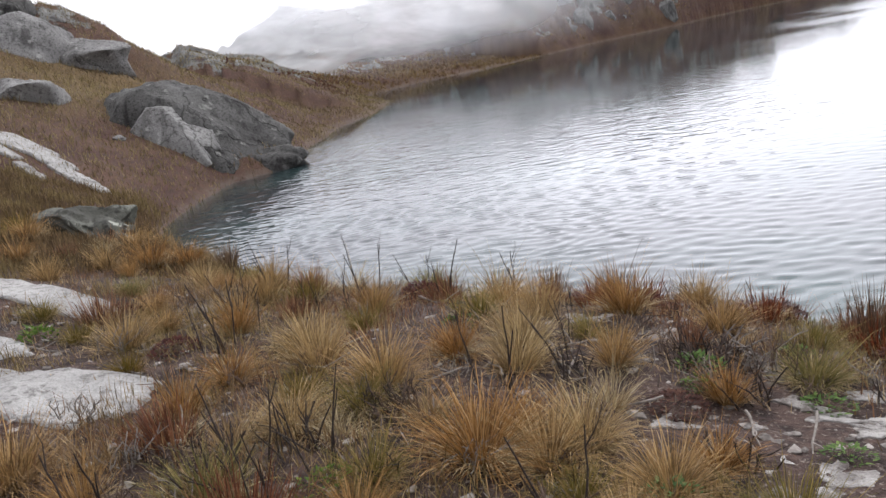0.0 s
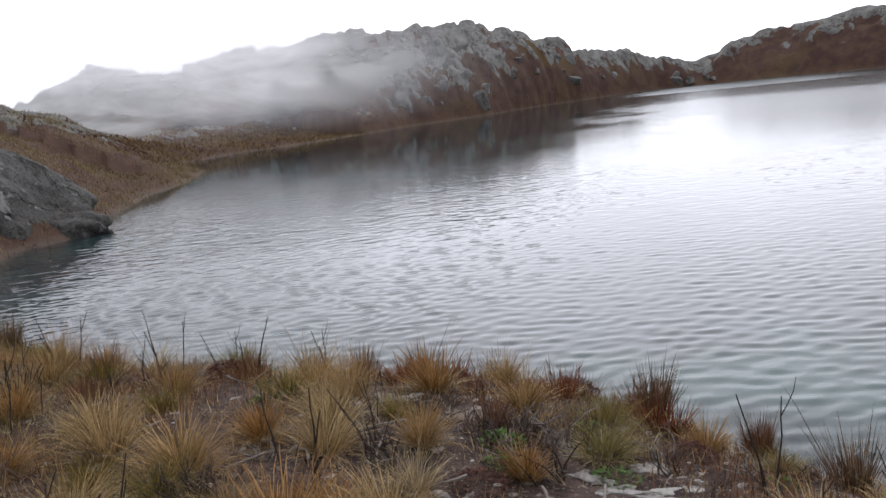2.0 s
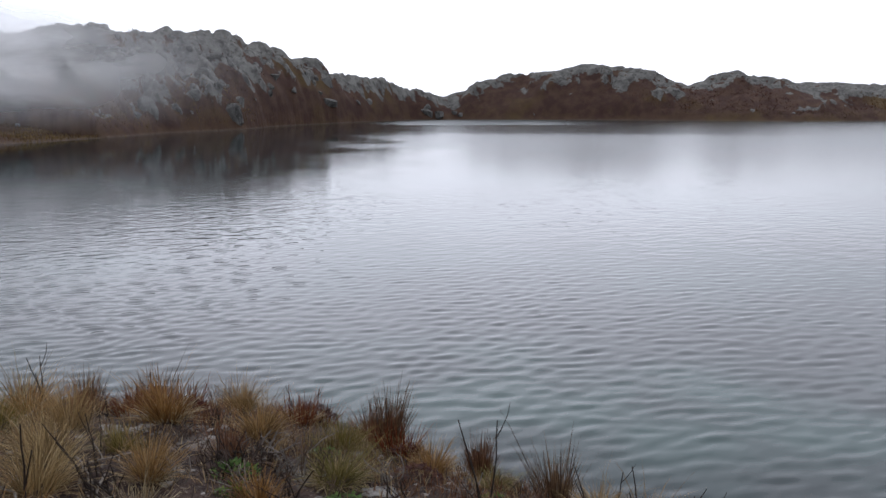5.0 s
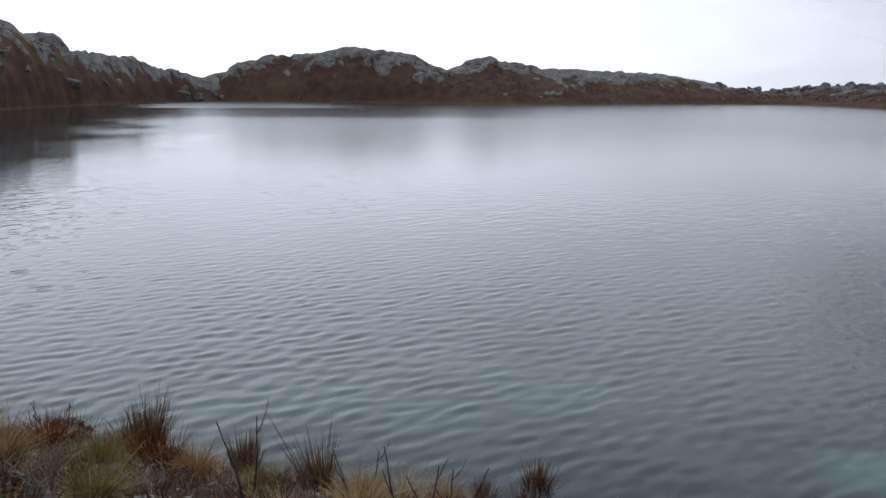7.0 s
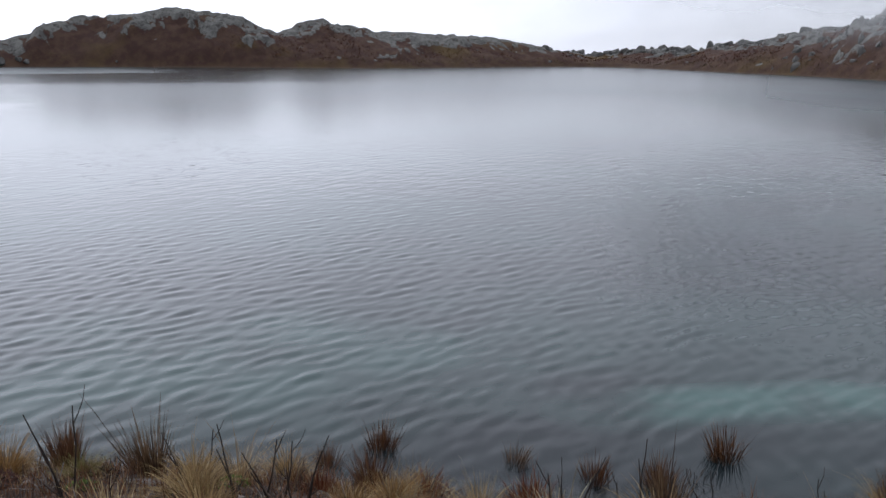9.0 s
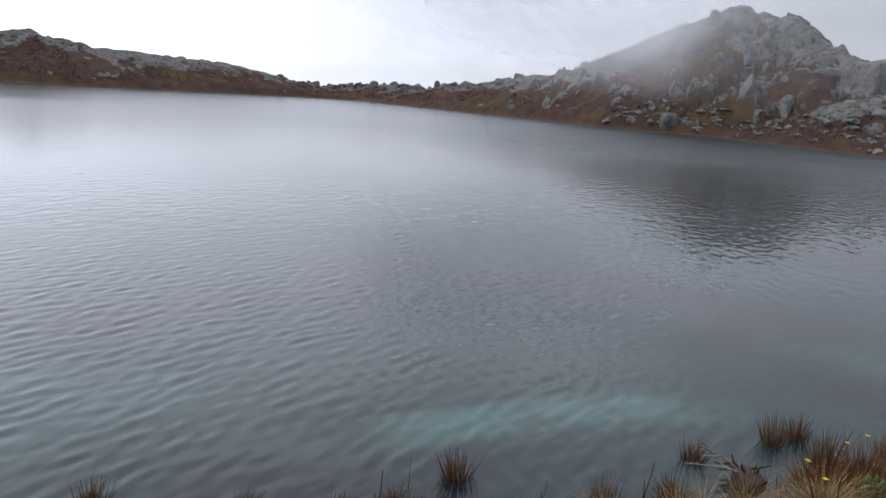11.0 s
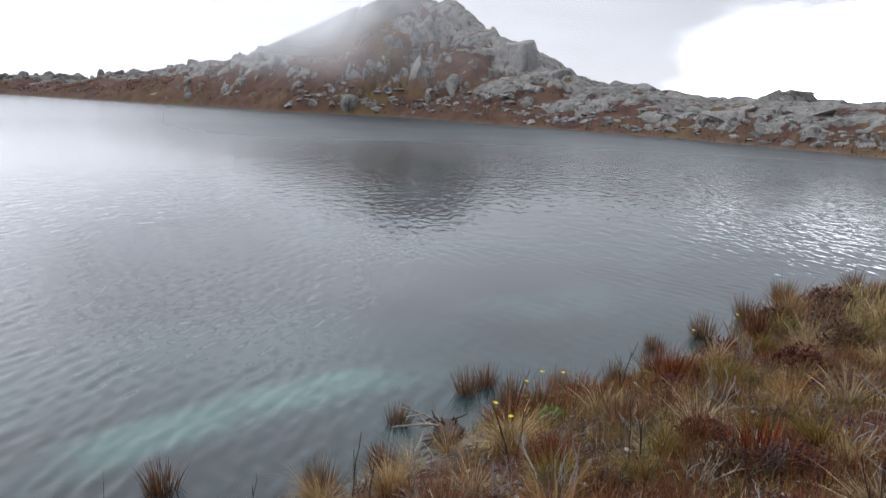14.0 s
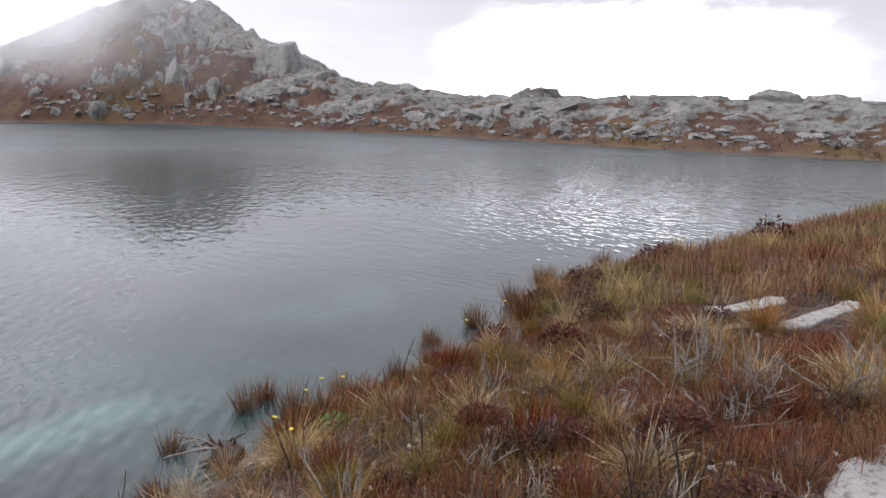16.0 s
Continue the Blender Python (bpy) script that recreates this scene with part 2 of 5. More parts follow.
def fast_mesh(name, verts, faces, material, smooth=True):
    """A mesh object from arrays of corners and of triangles or quads."""
    verts, faces = np.asarray(verts, np.float32), np.asarray(faces, np.int32)
    me = bpy.data.meshes.new(name)
    me.vertices.add(len(verts))
    me.vertices.foreach_set("co", verts.ravel())
    me.loops.add(faces.size)
    me.loops.foreach_set("vertex_index", faces.ravel())
    me.polygons.add(len(faces))
    me.polygons.foreach_set("loop_start", np.arange(0, faces.size, faces.shape[1], dtype=np.int32))
    me.polygons.foreach_set("use_smooth", np.full(len(faces), smooth))
    me.materials.append(material)
    me.update(calc_edges=True)
    me.validate()
    return new(name, me)

# ---------------------------------------------------------------- materials
def material(name):
    m = bpy.data.materials.new(name)
    m.use_nodes = True
    return m, Nodes(m.node_tree)


def finish(n, colour, rough=0.9, bump=None, strength=0.5, distance=0.02, spec=0.2):
    values = {"Base Color": colour, "Roughness": rough, "Specular IOR Level": spec}
    if bump is not None:
        values["Normal"] = n.add("ShaderNodeBump", {"Strength": strength, "Distance": distance, "Height": bump}).outputs[0]
    b = n.add("ShaderNodeBsdfPrincipled", values)
    n.add("ShaderNodeOutputMaterial", {0: b.outputs[0]})
    return b


def ground_material():
    """Peat, dead grass and heath, bare grey rock where it is steep or high; silt and pale sand under water."""
    m, n = material("moor_ground")
    geo = n.add("ShaderNodeNewGeometry")
    pos = geo.outputs["Position"]
    z = n.add("ShaderNodeSeparateXYZ", {0: pos}).outputs[2]
    away = n.add("ShaderNodeVectorMath", {0: pos}, operation="LENGTH").outputs["Value"]
    broad, mid, fine = n.noise(pos, 0.11, 5), n.noise(pos, 0.7, 6, 0.6), n.noise(pos, 9.0, 6, 0.65)
    grit = n.noise(pos, 45.0, 3, 0.6)
    # heath tones are raised to stand in for haze over the far hills
    heath = n.mix(n.ramp(mid, [(0.38, 0.0), (0.62, 1.0)]), (0.105, 0.06, 0.042), (0.07, 0.036, 0.03))
    heath = n.mix(n.ramp(broad, [(0.52, 0.0), (0.68, 0.8)]), heath, (0.13, 0.088, 0.034))
    heath = n.mix(n.ramp(fine, [(0.4, 0.0), (0.7, 0.75)]), heath, (0.045, 0.034, 0.024))
    # peat and pale grit close by
    peat = n.mix(n.ramp(fine, [(0.35, 0.0), (0.65, 1.0)]), (0.024, 0.016, 0.014), (0.085, 0.056, 0.046))
    peat = n.mix(n.ramp(n.noise(pos, 1.7, 5, 0.6), [(0.6, 0.0), (0.68, 0.7)]), peat, (0.27, 0.245, 0.22))
    peat = n.mix(n.ramp(grit, [(0.58, 0.0), (0.66, 0.55)]), peat, (0.3, 0.26, 0.22))
    soil = n.mix(n.ramp(n.math("MULTIPLY", away, 0.04), [(0.3, 0.0), (0.62, 1.0)]), peat, heath)
    # bedrock tones carry the same haze, painted in as extra brightness
    rock = n.mix(n.ramp(mid, [(0.35, 0.0), (0.65, 1.0)]), (0.2, 0.199, 0.184), (0.115, 0.112, 0.105))
    rock = n.mix(n.ramp(n.noise(pos, 2.6, 6, 0.7), [(0.5, 0.0), (0.72, 0.7)]), rock, (0.27, 0.268, 0.248))
    streak = n.noise(n.add("ShaderNodeMapping", {"Vector": pos, "Scale": (1.0, 1.0, 0.22)}).outputs[0], 1.6, 6, 0.65)
    rock = n.mix(n.ramp(streak, [(0.48, 0.0), (0.66, 0.85)]), rock, (0.05, 0.046, 0.044))
    shown = n.add("ShaderNodeAttribute", attribute_name="rock").outputs["Fac"]
    ribs = n.noise(n.add("ShaderNodeMapping", {"Vector": pos, "Scale": (1.0, 1.0, 0.35)}).outputs[0], 0.75, 6, 0.65)
    breakup = n.math("ADD", n.math("MULTIPLY", n.noise(pos, 1.1, 6, 0.7), 0.8), n.math("MULTIPLY", ribs, 0.9))
    shown = n.ramp(n.math("ADD", shown, n.math("SUBTRACT", breakup, 0.85)), [(0.42, 0.0), (0.52, 1.0)])
    # a strip of ochre grass along the waterline
    low = n.ramp(n.math("ADD", z, n.math("MULTIPLY_ADD", n.noise(pos, 0.35, 5), 5.0, -2.75)), [(0.0, 1.0), (0.8, 0.0)])
    soil = n.mix(n.math("MULTIPLY", low, n.ramp(n.math("MULTIPLY", away, 0.04), [(0.6, 0.0), (0.9, 0.25)])), soil, n.mix(fine, (0.06, 0.034, 0.018), (0.13, 0.09, 0.04)))
    land = n.mix(shown, soil, rock)
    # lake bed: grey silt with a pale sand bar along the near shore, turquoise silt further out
    # darkening with depth is put into the colour for light the water absorbs
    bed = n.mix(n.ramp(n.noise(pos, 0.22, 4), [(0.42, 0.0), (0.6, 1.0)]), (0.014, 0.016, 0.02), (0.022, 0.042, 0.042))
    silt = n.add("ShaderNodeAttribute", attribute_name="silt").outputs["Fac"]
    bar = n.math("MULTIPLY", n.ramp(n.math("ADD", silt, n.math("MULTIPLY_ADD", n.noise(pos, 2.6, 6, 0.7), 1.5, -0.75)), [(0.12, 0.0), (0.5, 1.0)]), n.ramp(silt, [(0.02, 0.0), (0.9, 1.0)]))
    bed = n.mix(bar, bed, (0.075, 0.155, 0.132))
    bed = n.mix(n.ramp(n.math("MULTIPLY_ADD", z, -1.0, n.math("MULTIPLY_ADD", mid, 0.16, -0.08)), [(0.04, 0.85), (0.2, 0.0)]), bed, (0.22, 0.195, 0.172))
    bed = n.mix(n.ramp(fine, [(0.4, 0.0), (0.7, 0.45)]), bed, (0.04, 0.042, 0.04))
    # wet sandy margin
    margin = n.math("MULTIPLY", n.ramp(n.math("MULTIPLY_ADD", z, 1.0, n.math("MULTIPLY_ADD", mid, 0.2, -0.1)), [(0.06, 1.0), (0.2, 0.0)]), n.ramp(n.math("MULTIPLY", away, 0.04), [(0.3, 0.85), (0.5, 0.2)]))
    land = n.mix(margin, land, n.mix(n.ramp(fine, [(0.4, 0.0), (0.6, 1.0)]), (0.10, 0.085, 0.072), (0.24, 0.215, 0.185)))
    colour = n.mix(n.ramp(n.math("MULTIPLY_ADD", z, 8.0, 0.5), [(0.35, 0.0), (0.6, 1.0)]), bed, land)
    relief = n.math("MULTIPLY", n.math("MULTIPLY", shown, streak), 4.0)
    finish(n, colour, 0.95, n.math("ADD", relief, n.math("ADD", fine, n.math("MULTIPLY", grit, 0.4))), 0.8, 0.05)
    return m


def water_material():
    """Lake water with breeze ripples: part clear at the rim, elsewhere an opaque dim green-grey body."""
    m, n = material("lake_water")
    pos = n.add("ShaderNodeNewGeometry").outputs["Position"]
    wave_gain, rough, body_share = (n.add("ShaderNodeAttribute", attribute_name=name).outputs["Fac"] for name in ("wave_gain", "rough", "body_share"))
    silt = n.add("ShaderNodeAttribute", attribute_name="silt").outputs["Fac"]

    def ripple(bearing, length, crest, seed):
        """Short-crested ripples that run along the bearing; length of the wave and of its crest in metres."""
        b = radians(bearing)
        u = n.add("ShaderNodeVectorMath", {0: pos, 1: (math.sin(b) / length, math.cos(b) / length, 0)}, operation="DOT_PRODUCT").outputs["Value"]
        v = n.add("ShaderNodeVectorMath", {0: pos, 1: (math.cos(b) / crest, -math.sin(b) / crest, 0)}, operation="DOT_PRODUCT").outputs["Value"]
        return n.noise(n.add("ShaderNodeCombineXYZ", {0: u, 1: v, 2: seed}).outputs[0], 1.0, 1.0, 0.5)

    waves = n.math("ADD", n.math("MULTIPLY", ripple(0, 0.14, 0.34, 0.0), 0.8), n.math("MULTIPLY", ripple(22, 0.2, 0.45, 4.0), 1.1))
    waves = n.math("ADD", waves, n.math("MULTIPLY", ripple(8, 0.45, 1.0, 9.0), 0.7))
    bump = n.add("ShaderNodeBump", {"Strength": 1.0, "Distance": 0.014, "Height": n.math("MULTIPLY", waves, wave_gain)}).outputs[0]
    clear = n.add("ShaderNodeBsdfPrincipled", {"Base Color": (0.80, 0.93, 0.92, 1), "Roughness": rough, "IOR": 1.333, "Transmission Weight": 1.0, "Normal": bump})
    # opaque colour stands in for light coming back from the water and bed
    body = n.mix(n.ramp(n.noise(pos, 0.22, 4), [(0.42, 0.0), (0.6, 1.0)]), (0.013, 0.019, 0.022), (0.019, 0.038, 0.038))
    body = n.mix(n.math("MULTIPLY", silt, n.ramp(n.noise(pos, 0.9, 4), [(0.35, 0.25), (0.65, 1.0)])), body, (0.06, 0.125, 0.112))
    dim = n.add("ShaderNodeBsdfPrincipled", {"Base Color": body, "Roughness": rough, "IOR": 1.333, "Normal": bump})
    mix = n.add("ShaderNodeMixShader", {0: body_share, 1: clear.outputs[0], 2: dim.outputs[0]})
    n.add("ShaderNodeOutputMaterial", {0: mix.outputs[0]})
    return m


def grass_material(name, stops, patchy=None):
    """Dry blades: each blade its own shade, drifting over the ground."""
    m, n = material(name)
    geo = n.add("ShaderNodeNewGeometry")
    pos = geo.outputs["Position"]
    shade = n.math("ADD", n.math("MULTIPLY", geo.outputs["Random Per Island"], 0.72), n.math("MULTIPLY", n.noise(pos, 1.3, 3), 0.28))
    colour = n.ramp(shade, stops, False)
    if patchy:
        colour = n.mix(n.ramp(n.noise(pos, patchy[0], 3), [(patchy[1], 0.0), (patchy[1] + 0.12, 0.8)]), colour, n.ramp(shade, patchy[2], False))
    own = n.add("ShaderNodeObjectInfo").outputs["Random"]
    colour = n.add("ShaderNodeHueSaturation", {"Hue": n.math("MULTIPLY_ADD", own, 0.03, 0.485), "Saturation": n.math("MULTIPLY_ADD", own, -0.3, 1.1), "Value": n.math("MULTIPLY_ADD", own, 0.4, 1.08), "Color": colour}).outputs[0]
    d = n.add("ShaderNodeBsdfPrincipled", {"Base Color": colour, "Roughness": 0.75, "Specular IOR Level": 0.15})
    t = n.add("ShaderNodeBsdfTranslucent", {"Color": colour})
    mix = n.add("ShaderNodeMixShader", {0: 0.28, 1: d.outputs[0], 2: t.outputs[0]})
    n.add("ShaderNodeOutputMaterial", {0: mix.outputs[0]})
    return m


def rock_material(name, base, dark, pale, lichen, crack=1.0, stain=0.6):
    """Weathered granite: grain, dark algae streaks, pale worn faces, lichen spots and cracks."""
    m, n = material(name)
    geo = n.add("ShaderNodeNewGeometry")
    pos = geo.outputs["Position"]
    tall = n.add("ShaderNodeMapping", {"Vector": pos, "Scale": (1.0, 1.0, 0.28)}).outputs[0]
    big, mid, fine, grain = n.noise(pos, 0.8, 5, 0.6), n.noise(pos, 3.0, 6, 0.65), n.noise(pos, 14.0, 5, 0.7), n.noise(pos, 90.0, 2, 0.6)
    colour = n.mix(n.ramp(big, [(0.35, 0.0), (0.65, 1.0)]), base, pale)
    colour = n.mix(n.math("MULTIPLY", n.ramp(n.noise(tall, 2.2, 5, 0.65), [(0.5, 0.0), (0.68, 1.0)]), stain), colour, dark)
    colour = n.mix(n.ramp(fine, [(0.5, 0.0), (0.64, 0.75)]), colour, dark)
    colour = n.mix(n.ramp(mid, [(0.6, 0.0), (0.67, 0.75)]), colour, lichen)
    colour = n.mix(n.ramp(grain, [(0.35, 0.25), (0.65, 0.0)]), colour, dark)
    edges = n.add("ShaderNodeTexVoronoi", {"Vector": n.add("ShaderNodeVectorMath", {0: n.add("ShaderNodeMapping", {"Vector": pos, "Scale": (0.5, 0.5, 0.2), "Rotation": (0.2, 0.3, 0.5)}).outputs[0], 1: n.add("ShaderNodeTexNoise", {"Vector": pos, "Scale": 1.1, "Detail": 4.0}).outputs[1]}, operation="ADD").outputs[0], "Scale": 0.9}, feature="DISTANCE_TO_EDGE").outputs[0]
    cracks = n.ramp(edges, [(0.0, 0.0), (0.018, 1.0)])
    colour = n.mix(n.math("MULTIPLY", n.math("SUBTRACT", 1.0, cracks), 0.6 * crack), colour, dark)
    bump = n.math("ADD", n.math("ADD", n.math("MULTIPLY", mid, 1.0), n.math("MULTIPLY", fine, 0.35)), n.math("MULTIPLY", cracks, 0.35 * crack))
    finish(n, colour, 0.88, bump, 0.8, 0.12, 0.25)
    return m


def plain_material(name, a, b, scale=8.0, rough=0.85):
    m, n = material(name)
    pos = n.add("ShaderNodeNewGeometry").outputs["Position"]
    isle = n.add("ShaderNodeNewGeometry").outputs["Random Per Island"]
    grain = n.noise(pos, scale, 5, 0.65)
    colour = n.mix(n.ramp(n.math("ADD", n.math("MULTIPLY", grain, 0.6), n.math("MULTIPLY", isle, 0.4)), [(0.3, 0.0), (0.7, 1.0)]), a, b)
    finish(n, colour, rough, grain, 0.6, 0.01)
    return m


def mist_material(name, amount, low, high, side=0.2, scale=2.0, white=0.72):
    """Thin cloud: scatters the sky's light where its noise is thick, clear elsewhere and at its rims."""
    m, n = material(name)
    uv = n.add("ShaderNodeTexCoord").outputs["UV"]
    p = n.add("ShaderNodeSeparateXYZ", {0: uv})
    u, v = p.outputs[0], p.outputs[1]
    rim = n.math("MULTIPLY", n.ramp(u, [(0.0, 0.0), (side, 1.0), (1 - side, 1.0), (1.0, 0.0)]), n.ramp(v, [(0.0, 0.0), (low, 1.0), (high, 1.0), (1.0, 0.0)]))
    stretched = n.add("ShaderNodeMapping", {"Vector": uv, "Scale": (scale, scale * 0.7, 1.0), "Rotation": (0, 0, 0.35)}).outputs[0]
    wisps = n.ramp(n.noise(stretched, 1.6, 5, 0.55, 0.3), [(0.3, 0.25), (0.62, 1.0)])
    fac = n.math("MULTIPLY", n.math("MULTIPLY", rim, wisps), amount)
    a = n.add("ShaderNodeBsdfDiffuse", {"Color": (white, white * 1.007, white * 1.02, 1)})
    b = n.add("ShaderNodeBsdfTranslucent", {"Color": (white, white * 1.007, white * 1.02, 1)})
    half = n.add("ShaderNodeAddShader", {0: a.outputs[0], 1: b.outputs[0]})
    clear = n.add("ShaderNodeBsdfTransparent")
    mix = n.add("ShaderNodeMixShader", {0: fac, 1: clear.outputs[0], 2: half.outputs[0]})
    n.add("ShaderNodeOutputMaterial", {0: mix.outputs[0]})
    return m


GOLD = [(0.0, (0.036, 0.021, 0.009)), (0.25, (0.120, 0.070, 0.025)), (0.5, (0.240, 0.140, 0.047)), (0.78, (0.360, 0.234, 0.095)), (1.0, (0.552, 0.421, 0.224))]
RUSSET = [(0.0, (0.028, 0.011, 0.007)), (0.3, (0.087, 0.029, 0.014)), (0.6, (0.156, 0.056, 0.023)), (0.85, (0.212, 0.094, 0.041)), (1.0, (0.312, 0.189, 0.107))]
OLIVE = [(0.0, (0.031, 0.026, 0.007)), (0.3, (0.089, 0.076, 0.018)), (0.6, (0.145, 0.116, 0.029)), (0.85, (0.228, 0.167, 0.050)), (1.0, (0.373, 0.282, 0.117))]
STRAW = [(0.0, (0.085, 0.056, 0.029)), (0.4, (0.236, 0.164, 0.081)), (0.75, (0.377, 0.292, 0.160)), (1.0, (0.490, 0.415, 0.274))]
REED = [(0.0, (0.026, 0.014, 0.01)), (0.35, (0.075, 0.036, 0.019)), (0.7, (0.15, 0.075, 0.034)), (1.0, (0.29, 0.18, 0.09))]
M_GOLD, M_RUSSET, M_OLIVE = grass_material("golden_grass", GOLD), grass_material("russet_sedge", RUSSET), grass_material("olive_grass", OLIVE)
M_STRAW, M_REED = grass_material("dead_straw", STRAW), grass_material("dark_reed", REED)
M_SWARD = grass_material("moor_sward", RUSSET, (0.55, 0.47, [(0.0, (0.035, 0.03, 0.009)), (0.4, (0.12, 0.088, 0.026)), (0.75, (0.21, 0.155, 0.05)), (1.0, (0.34, 0.27, 0.125))]))
M_SLOPE = grass_material("slope_grass", [(0.0, (0.035, 0.026, 0.012)), (0.35, (0.12, 0.088, 0.036)), (0.7, (0.2, 0.152, 0.064)), (1.0, (0.3, 0.235, 0.115))], (0.3, 0.47, [(0.0, (0.02, 0.012, 0.008)), (0.4, (0.07, 0.044, 0.022)), (1.0, (0.17, 0.115, 0.058))]))
# far heath blades are lightened in colour for the haze too
M_HEATH = grass_material("heath_shrub", [(0.0, (0.03, 0.02, 0.016)), (0.4, (0.075, 0.04, 0.031)), (0.75, (0.125, 0.068, 0.046)), (1.0, (0.19, 0.125, 0.075))], (0.11, 0.5, [(0.0, (0.05, 0.03, 0.014)), (0.5, (0.12, 0.075, 0.03)), (1.0, (0.2, 0.14, 0.06))]))
M_SHORE = grass_material("shore_grass", [(0.0, (0.02, 0.013, 0.009)), (0.4, (0.06, 0.038, 0.018)), (0.75, (0.11, 0.078, 0.03)), (1.0, (0.17, 0.125, 0.055))], (0.2, 0.5, [(0.0, (0.02, 0.01, 0.008)), (0.5, (0.06, 0.03, 0.018)), (1.0, (0.12, 0.07, 0.035))]))
M_LEAF = grass_material("green_herb", [(0.0, (0.03, 0.06, 0.014)), (0.5, (0.07, 0.13, 0.028)), (1.0, (0.16, 0.22, 0.05))])
M_BUSH = grass_material("dark_red_leaf", [(0.0, (0.018, 0.01, 0.009)), (0.5, (0.055, 0.018, 0.014)), (1.0, (0.12, 0.05, 0.03))])
M_TWIGS = grass_material("twig_litter", [(0.0, (0.02, 0.015, 0.014)), (0.45, (0.06, 0.04, 0.035)), (0.7, (0.13, 0.105, 0.092)), (1.0, (0.34, 0.31, 0.28))])
M_FLOWER = plain_material("yellow_petal", (0.62, 0.5, 0.04), (0.75, 0.62, 0.08))
M_CHAR = plain_material("charred_twig", (0.018, 0.014, 0.012), (0.06, 0.045, 0.038), 60)
M_BLEACH = plain_material("bleached_twig", (0.1, 0.085, 0.073), (0.29, 0.26, 0.23), 40)
M_TANGLE = plain_material("dark_heather_twig", (0.022, 0.015, 0.013), (0.11, 0.08, 0.066), 30)
M_BROWN = plain_material("brown_twig", (0.06, 0.04, 0.03), (0.17, 0.12, 0.09), 40)
M_ROCK = rock_material("grey_granite", (0.19, 0.185, 0.178), (0.05, 0.047, 0.044), (0.29, 0.285, 0.272), (0.4, 0.4, 0.37), 1.0, 0.75)
M_DOME = rock_material("dark_granite", (0.068, 0.066, 0.062), (0.018, 0.016, 0.015), (0.12, 0.118, 0.11), (0.27, 0.27, 0.245), 1.2, 0.85)
M_FACE = rock_material("pale_granite_face", (0.2, 0.196, 0.188), (0.06, 0.055, 0.05), (0.29, 0.286, 0.272), (0.42, 0.42, 0.39), 0.9, 0.5)
M_CRAG = rock_material("grey_crag_rock", (0.16, 0.158, 0.148), (0.042, 0.038, 0.036), (0.25, 0.247, 0.23), (0.3, 0.3, 0.275), 1.0, 0.8)
M_SLAB = rock_material("pale_slab", (0.31, 0.30, 0.285), (0.11, 0.105, 0.095), (0.42, 0.41, 0.39), (0.48, 0.475, 0.45), 0.3, 0.25)
M_MOSSY = rock_material("lichened_stone", (0.075, 0.075, 0.062), (0.02, 0.018, 0.016), (0.2, 0.205, 0.17), (0.55, 0.56, 0.48), 0.8, 0.8)
M_GRIT = rock_material("pale_gritty_rock", (0.27, 0.25, 0.23), (0.06, 0.045, 0.038), (0.4, 0.385, 0.36), (0.45, 0.44, 0.41), 0.2, 0.7)
M_PEBBLE = plain_material("pale_grit", (0.08, 0.068, 0.06), (0.34, 0.31, 0.28), 30)
GROUND, WATER = ground_material(), water_material()

# ---------------------------------------------------------------- ground and lake
def silt_at(x, y):
    """How much pale silt lies under the water."""
    silt = np.zeros(x.shape)
    for line, half, strength in SILT:
        d, (ends,) = near_line(x, y, np.array([(*p, min(k, len(line) - 1 - k, 1) * 0.55 + 0.45) for k, p in enumerate(line)]), False)
        silt = np.maximum(silt, strength * ends * np.clip(1.6 - d / half, 0, 1))
    return silt


def build_ground():
    az = np.concatenate([np.arange(-40, 160, 0.2), np.arange(160, 320, 2.5)])
    r = [0.002, 0.12]
    while r[-1] < 3000:
        r.append(r[-1] * (1.035 if r[-1] < 10 else 1.018 if r[-1] < 40 else 1.007 if r[-1] < 152 else 1.08))
    r = np.array(r)
    a, rr = np.meshgrid(np.radians(az), r)
    x, y = rr * np.sin(a), rr * np.cos(a)
    z, rock = height(x, y, True)
    verts = np.stack([x, y, z], -1).reshape(-1, 3)
    faces = grid_faces(len(r), len(az), True)[:, ::-1]
    ob = fast_mesh("ground", verts, faces, GROUND)
    ob.data.attributes.new("rock", "FLOAT", "POINT").data.foreach_set("value", rock.ravel().astype(np.float32))
    ob.data.attributes.new("silt", "FLOAT", "POINT").data.foreach_set("value", silt_at(x, y).ravel().astype(np.float32))
    return tagged(ob, "boggy moorland ground with heath, peat, bare rock and lake bed", "ground", kind="structure")


ground = build_ground()


def smooth_step(v, low, high):
    k = np.clip((v - low) / (high - low), 0, 1)
    return k * k * (3 - 2 * k)


def ripples(x, y, seed=12, count=26):
    """Short-crested breeze ripples from many small waves that run about north."""
    rng, z = np.random.RandomState(seed), 0.0
    wx, wy = x + 0.10 * fbm(x * 0.9, y * 0.9, 2), y + 0.10 * fbm(x * 0.9 + 31, y * 0.9, 2)
    for _ in range(count):
        bearing, length = radians(rng.normal(9, 17)), 0.17 * math.exp(rng.normal(0, 0.34))
        slope = 0.09 * math.sqrt(2 / count)
        z = z + slope * length / (2 * math.pi) * np.sin((wx * math.sin(bearing) + wy * math.cos(bearing)) * 2 * math.pi / length + rng.uniform(0, 6.28))
    return z


